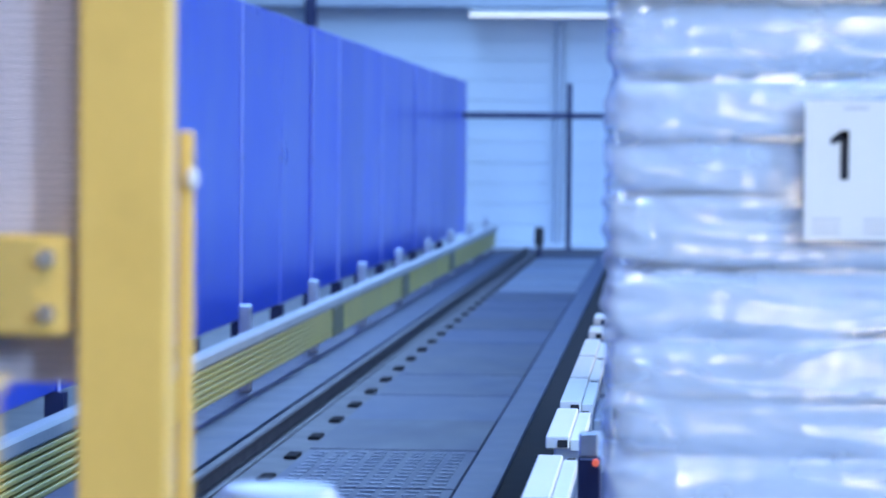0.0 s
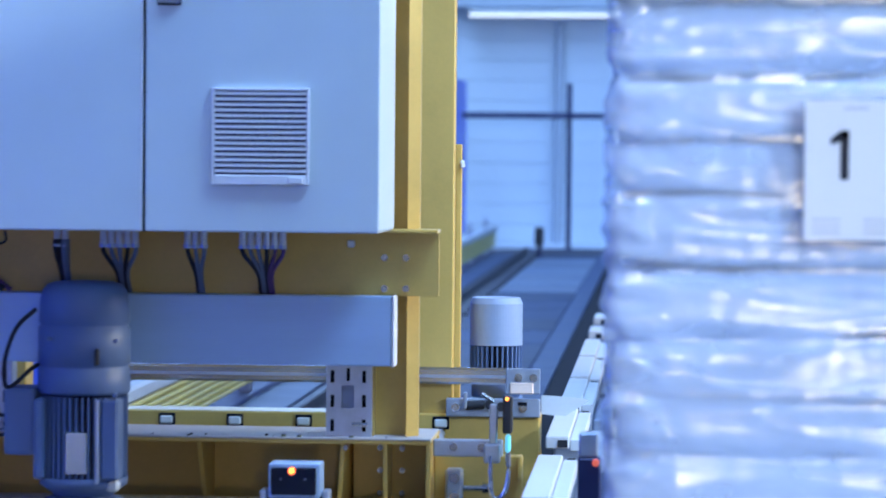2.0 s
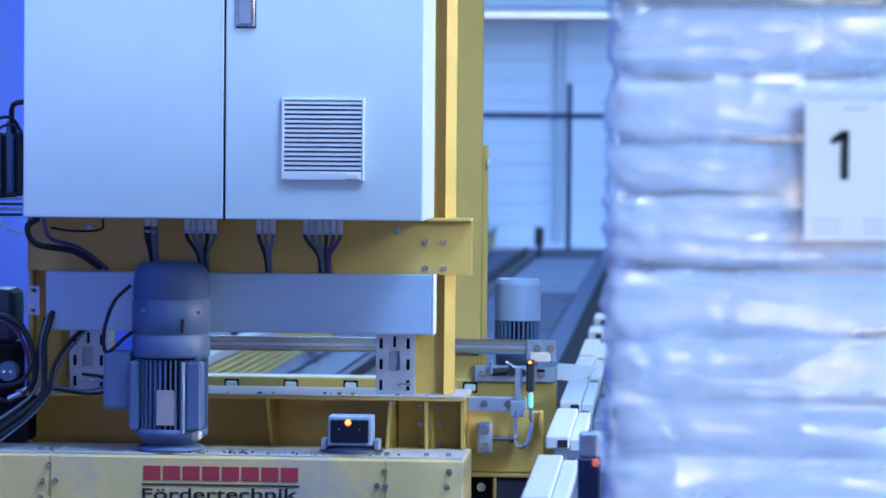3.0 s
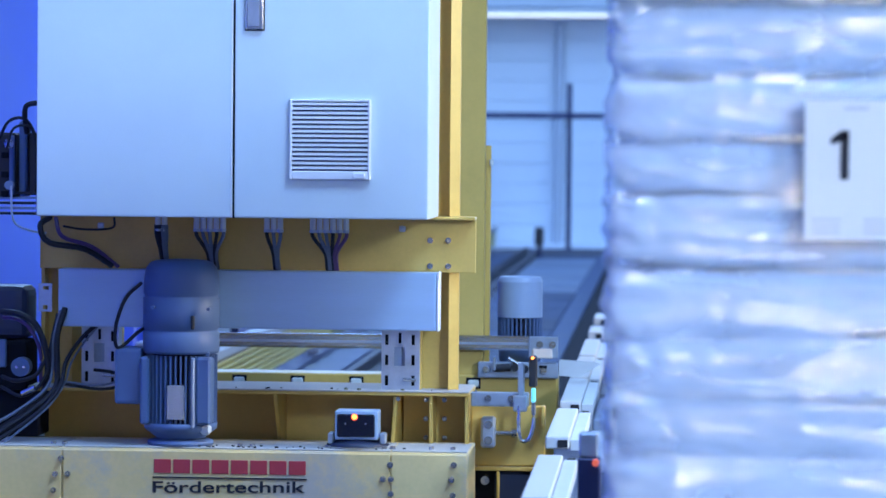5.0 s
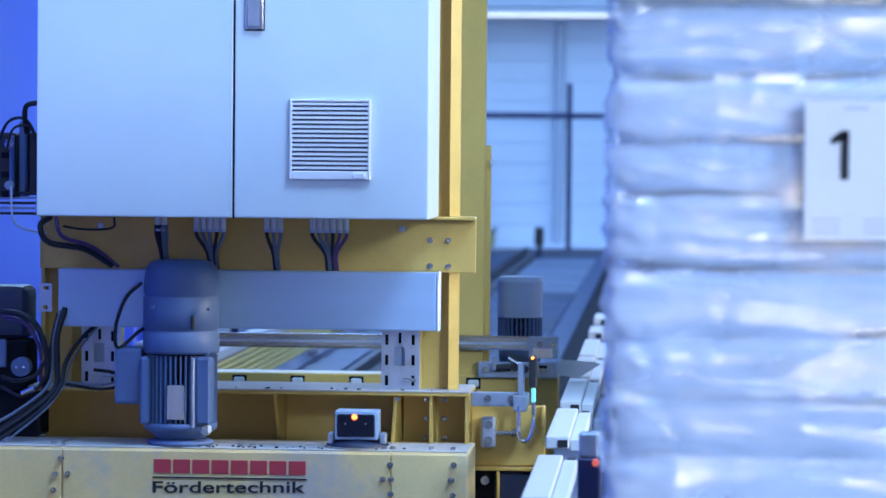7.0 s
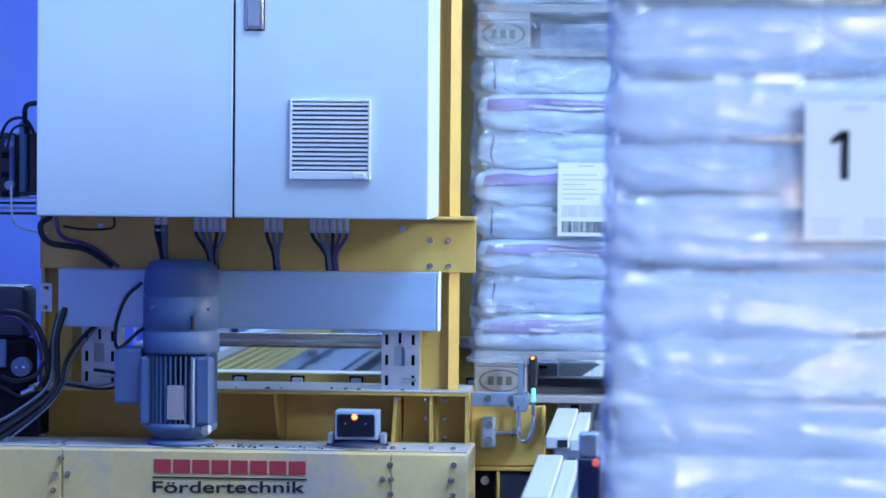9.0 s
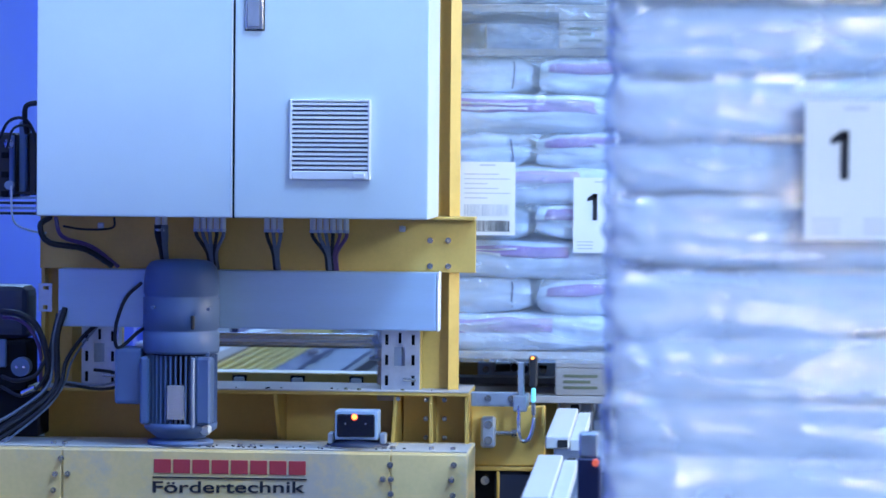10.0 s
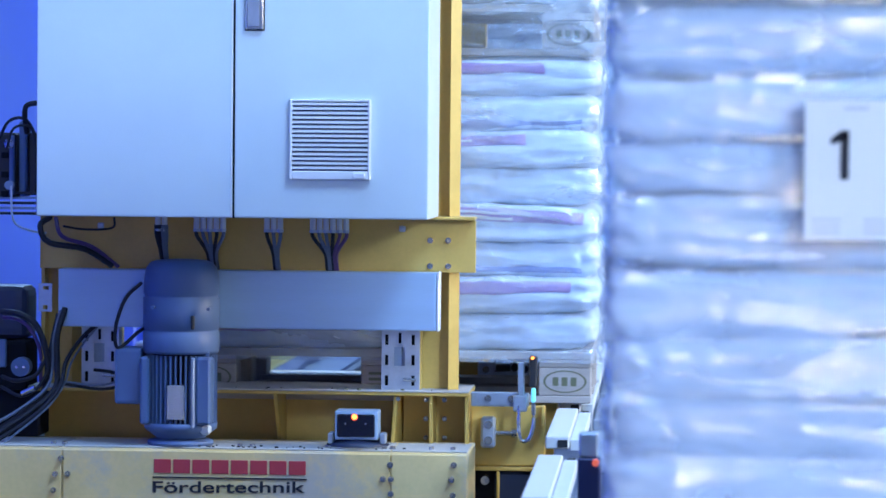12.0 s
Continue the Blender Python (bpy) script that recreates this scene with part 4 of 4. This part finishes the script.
def front_patch(cx, cy, cz, hx, hy, hz, seed, u0, u1, w0, w1, lift=0.0025):
    """A printed field on a bag's front skin."""
    bm = bmesh.new()
    nu, nw = 12, 4
    grid = []
    for i in range(nu + 1):
        row = []
        for j in range(nw + 1):
            u, w = u0 + (u1 - u0) * i / nu, w0 + (w1 - w0) * j / nw
            q = pillow_point(u, -1, w, (hx, hy, hz, seed)) + Vector((cx, cy - lift, cz))
            row.append(bm.verts.new(q))
        grid.append(row)
    for i in range(nu):
        for j in range(nw):
            bm.faces.new((grid[i][j], grid[i + 1][j], grid[i + 1][j + 1], grid[i][j + 1]))
    r = bmesh.ops.extrude_face_region(bm, geom=list(bm.faces))
    bmesh.ops.translate(bm, verts=[v for v in r["geom"] if isinstance(v, bmesh.types.BMVert)], vec=(0, 0.0015, 0))
    return bm


def stamp(blk, cx, y, cz, oval):
    """A burnt-in mark on a block: an oval ring with bars, or rows of bars."""
    bm = bmesh.new()
    if oval:
        n = 28
        ring = [[bm.verts.new((cx + r * math.cos(2 * math.pi * i / n), y, cz + r * 0.52 * math.sin(2 * math.pi * i / n))) for i in range(n)] for r in (0.060, 0.054)]
        for i in range(n):
            j = (i + 1) % n
            bm.faces.new((ring[0][i], ring[0][j], ring[1][j], ring[1][i]))
        for k in range(3):
            box(cx - 0.034 + 0.025 * k, cx - 0.018 + 0.025 * k, y, y + 0.0008, cz - 0.012, cz + 0.012, bm=bm)
    else:
        for k in range(3):
            box(cx - 0.05, cx + 0.045 - 0.02 * (k % 2), y, y + 0.0008, cz - 0.020 + 0.016 * k, cz - 0.012 + 0.016 * k, bm=bm)
    part("stamp", bm, M_OLIVE, blk, "dark burnt-in stamp")


def pallet(load, z0, ox, oy):
    """A wooden pallet: boards, stringer boards and blocks as parts of the load."""
    x0, y0 = ox, oy
    for k in range(3):
        y = y0 + (0, PW / 2 - 0.05, PW - 0.1)[k]
        part("bottom_board", box(x0, x0 + PL, y, y + 0.1, z0, z0 + 0.020, 0.002), M_WOOD, load)
        for i in range(3):
            x = x0 + (0, PL / 2 - 0.0725, PL - 0.145)[i]
            blk = part("block", box(x, x + 0.145, y, y + 0.1, z0 + 0.0205, z0 + 0.098, 0.003), M_WOOD, load)
            if k == 0:
                stamp(blk, x + 0.0725, y - 0.0012, z0 + 0.060, i != 1)
    for i in range(3):
        x = x0 + (0, PL / 2 - 0.0725, PL - 0.145)[i]
        part("stringer_board", box(x, x + 0.145, y0, y0 + PW, z0 + 0.0985, z0 + 0.120, 0.002), M_WOOD, load)
    for k in range(5):
        y = y0 + (PW - 0.12) * k / 4
        part("deck_board", box(x0, x0 + PL, y, y + 0.12, z0 + 0.1205, z0 + 0.142, 0.002), M_WOOD, load)


def wrap_point(d, hx, hy, r):
    """The point and outward way at the run d along a rounded rectangle about the origin."""
    sides = ((1, 0), (0, 1), (-1, 0), (0, -1))
    for k, (ax, ay) in enumerate(sides):
        half = (hx if ax else hy) - r
        if d <= 2 * half:
            out = (ay, -ax)
            cx = -ax * half + ax * d + out[0] * (hx if out[0] else 0)
            cy = -ay * half + ay * d + out[1] * (hy if out[1] else 0)
            return cx, cy, out[0], out[1]
        d -= 2 * half
        arc = r * math.pi / 2
        if d <= arc:
            g = math.atan2(-ax, ay) + d / r
            kx = (ax + ay) * (hx - r)
            ky = (ay - ax) * (hy - r)
            return kx + r * math.cos(g), ky + r * math.sin(g), math.cos(g), math.sin(g)
        d -= arc
    return -hx + r, -hy, 0, -1


def film(load, x0, x1, y0, y1, z0, z1, levels, seed, skin):
    """Stretch film round the load: drawn in between the layers, bulging over them, creased and loose at the corners."""
    bm = bmesh.new()
    rows, per = (190, 420) if seed > 10 else (170, 330)
    near_load = seed > 10
    r = 0.022 if near_load else 0.04
    hx, hy = (x1 - x0) / 2, (y1 - y0) / 2
    girth = 4 * (hx + hy - 2 * r) + 2 * math.pi * r
    rings = []
    nz = noise.noise
    for k in range(rows + 1):
        z = z0 + (z1 - z0) * k / rows
        near, tier = min((abs(z - q), i) for i, q in enumerate(levels))
        weight = (0.6, 0.5, 0.7, 0.6, 1.2, 4.2, 0.8, 3.4, 0.9)[tier] if near_load else 1.0
        ring = []
        for i in range(per):
            px, py, ox, oy = wrap_point(girth * i / per, hx, hy, r)
            x, y = px + (x0 + x1) / 2, py + (y0 + y1) / 2
            corner = max(0.0, 1 - min(abs(abs(px) - hx) + abs(abs(py) - hy), 0.12) / 0.12)
            along = x + y
            deep = max(0.0, 0.55 + 1.3 * nz(Vector((along * 3.1 + seed, near * 2, z * 5))))
            sink = -(0.005 if near_load else 0.012) * weight * deep * math.exp(-(near / 0.013) ** 2)
            sag = (0.006 if near_load else 0.010) * nz(Vector((x * 2.4 + seed, y * 2.4, z * 10)))
            fold = (0.0026 if near_load else 0.0042) * nz(Vector((x * 3.5, y * 3.5 + seed, z * 34 + 3.0 * x)))
            ridge = 1 - abs(nz(Vector((x * 13 + z * 8 + seed, y * 13, z * 17 - x * 6))))
            pleat = (0.0005 if near_load else 0.0016) * nz(Vector((x * 60 + seed, y * 60, z * 9)))
            n = sag + fold + (0.0008 if near_load else 0.005) * (ridge ** 5 - 0.4) + pleat
            n += corner * (0.016 if near_load else 0.022) * nz(Vector((x * 30 + z * 12, y * 30 + seed, z * 36)))
            n = min(n + sink, 0.015)
            ring.append(bm.verts.new((x + ox * n, y + oy * n, z)))
        rings.append(ring)
    for a, b in zip(rings, rings[1:]):
        for i in range(per):
            j = (i + 1) % per
            bm.faces.new((a[i], a[j], b[j], b[i]))
    return part("stretch_film", bm, skin, load, "clear wrinkled stretch film", True)


def pallet_load(ox, oy, levels, seed, label, one, bars, prints, seams, loose=()):
    """Bags in two alternating patterns on a pallet, wrapped, with a second pallet on top."""
    z0 = 0.457
    load = thing("pallet_load", (ox + PL / 2, oy + PW / 2, z0), label, "pallet load", "wrapped pallet loads")
    pallet(load, z0, ox, oy)
    for k, (a, b) in enumerate(zip(levels, levels[1:])):
        cz, hz = (a + b) / 2, (b - a) / 2 * (0.90 if k in loose else 1.07)
        if k % 2:
            lay = [(0.21, PW / 2, 0.208, PW / 2 - 0.005)] + [(0.793, PW / 4 + PW / 2 * j, 0.355, PW / 4 - 0.004) for j in (0, 1)]
        else:
            lay = [(0.335, PW / 4 + PW / 2 * j, 0.335, PW / 4 - 0.004) for j in (0, 1)] + [(0.914, PW / 2, 0.233, PW / 2 - 0.005)]
        for cx, cy, hx, hy in lay:
            if hy > 0.3:
                cy, hy = cy + 0.010, hy - 0.010
            sd = seed + k * 3.7 + cx * 9 + cy * 5
            sh = 0.010 * math.sin(sd * 3.1)
            args = (ox + cx + sh * 0.5, oy + cy, cz, hx, hy, hz, sd)
            bag = part("bag", pillow(*args), M_BAG, load, smooth=True)
            if cy < PW / 2 + 0.02:
                for kk, u0, u1, w0, w1, mm in prints:
                    if kk == (k, hx > 0.3):
                        part("print", front_patch(*args, u0, u1, w0, w1, 0.0025 if mm != M_PAPER else 0.0045), mm, bag, smooth=True)
                if seams and hx < 0.3 and cx < 0.3:
                    for u in (-0.80, 0.76):
                        part("sewn_seam", front_patch(*args, u - 0.012, u + 0.012, -0.9, 0.9, 0.004), M_STITCH, bag, smooth=True)
    top = levels[-1]
    pallet(load, top + 0.004, ox, oy)
    # unseen upper layers, added so the stack casts a taller shadow
    for k in range(4):
        for cx, cy, hx, hy in ((0.335, PW / 4, 0.335, PW / 4 - 0.004), (0.335, PW * 0.75, 0.335, PW / 4 - 0.004), (0.905, PW / 2, 0.222, PW / 2 - 0.005)):
            cx = PL - cx if k % 2 else cx
            part("bag", pillow(ox + cx, oy + cy, top + 0.196 + 0.1 * k, hx, hy, 0.051, seed + cx * 7 + cy + k), M_BAG, load, smooth=True)
    film(load, ox - 0.012, ox + PL + 0.022, oy - 0.014, oy + PW + 0.014, z0 + 0.112, top + 0.53, levels, seed, M_FILM if seed < 10 else M_FILM_THICK)
    for kind, lx, lz, w, h in ((1, *one), (2, *bars)):
        if w == 0:
            continue
        sheet = part("label_sheet", box(ox + lx, ox + lx + w, oy - 0.034, oy - 0.033, lz, lz + h), M_PAPER, load, "white paper label")
        yy = oy - 0.0345
        if kind == 1:
            bm = glyph("1", h * 0.50, ox + lx + w * 0.39, yy, lz + h * 0.44)
            top_z = max(v.co.z for v in bm.verts)
            right = max(v.co.x for v in bm.verts)
            q = [bm.verts.new((right - a * w, yy - 0.0006, top_z - b * h)) for a, b in ((0.0, 0.0), (0.07, 0.0), (0.18, 0.055), (0.18, 0.105), (0.0, 0.06))]
            bm.faces.new(q[::-1])
            part("numeral", bm, M_INK, sheet)
            part("clip_slot", box(ox + lx + w * 0.38, ox + lx + w * 0.62, yy - 0.0005, yy + 0.0004, lz + h * 0.935, lz + h * 0.955), M_INKG, sheet)
            for k in range(3):
                for j in range(2):
                    part("text_bar", box(ox + lx + w * (0.08 + 0.5 * j), ox + lx + w * (0.36 + 0.5 * j), yy - 0.0005, yy + 0.0004, lz + h * (0.05 + 0.045 * k), lz + h * (0.065 + 0.045 * k)), M_INKG, sheet)
        else:
            part("clip_slot", box(ox + lx + w * 0.36, ox + lx + w * 0.64, yy - 0.0005, yy + 0.0004, lz + h * 0.945, lz + h * 0.965), M_INKG, sheet)
            for k in range(6):
                part("text_bar", box(ox + lx + w * 0.08, ox + lx + w * (0.5 + 0.4 * ((k * 5) % 3) / 2), yy - 0.0005, yy + 0.0004, lz + h * (0.50 + 0.065 * k), lz + h * (0.515 + 0.065 * k)), M_INKG, sheet)
            rr = random.Random(5)
            for base, hh in ((0.26, 0.16), (0.05, 0.15)):
                x = 0.08
                while x < 0.9:
                    d = rr.choice((0.012, 0.02, 0.03))
                    part("code_bar", box(ox + lx + w * x, ox + lx + w * (x + d), yy - 0.0005, yy + 0.0004, lz + h * base, lz + h * (base + hh)), M_INKG if base > 0.2 else M_INK, sheet)
                    x += d + rr.choice((0.012, 0.022))
    return load


FLAT[0] = 0.5
V, P, W_ = M_PRINT, M_PRINTB, M_PAPER
far_levels = [0.600 + 0.1015 * i for i in range(9)]
far_prints = []
for k in range(8):
    reach = 0.45 + 0.11 * (k * 3 % 5)
    far_prints.append(((k, True), -0.93, reach, 0.05 + 0.08 * (k % 3), 0.85, V))
    if k % 3 != 1:
        far_prints.append(((k, True), -0.55, reach - 0.55, 0.20, 0.40, W_))
        far_prints.append(((k, True), -0.40, reach - 0.42, 0.54, 0.68, W_))
    if k % 4 == 2:
        far_prints.append(((k, False), -0.7, 0.8, -0.85, -0.50, P))
moving_load = pallet_load(-PL / 2, 8.58, far_levels, 3.0, "film-wrapped white bags on a wooden pallet rolling onto the car",
                          (0.541, 0.875, 0.152, 1.082 - 0.875), (0.228, 0.921, 0.153, 1.123 - 0.921), far_prints, True)
FLAT[0], LUMPS[0] = 0.22, 0.4
near_levels = [0.600, 0.700, 0.79, 0.874, 0.977, 1.093, 1.168, 1.27, 1.375]
pallet_load(-0.07, 4.62, near_levels, 11.0, "film-wrapped white bags on a wooden pallet beside the aisle",
                         (0.21 - -0.07, 1.025, 0.150, 1.23 - 1.025), (0, 0, 0, 0),
                         [((6, True), 0.1, 0.8, -0.7, -0.3, P), ((5, True), -0.2, 0.5, -0.6, -0.3, P)], False, (4, 6))


def motions():
    cx, cy, cz = CAR
    rows = [(0.0, -6.10), (0.3, -5.47), (0.6, -4.72), (1.0, -3.68), (1.5, -2.44), (2.0, -1.40), (2.5, -0.66), (3.0, -0.17), (3.2, -0.09), (4.0, -0.005), (4.8, 0.0), (12.0, 0.0)]
    walk(car, [(t, pose(cx, cy + d, cz)) for t, d in rows])
    z, y = 0.457, 8.58 + PW / 2
    left = [(0.0, 0.359), (5.4, 0.359), (6.2, 0.235), (7.2, -0.031), (8.0, -0.243), (8.8, -0.457), (9.0, -0.51), (9.5, -0.643), (10.0, -0.78),
            (10.5, -0.919), (11.0, -1.059), (11.5, -1.192), (12.0, -1.32)]
    walk(moving_load, [(t, pose(x + PL / 2, y, z)) for t, x in left])


motions()
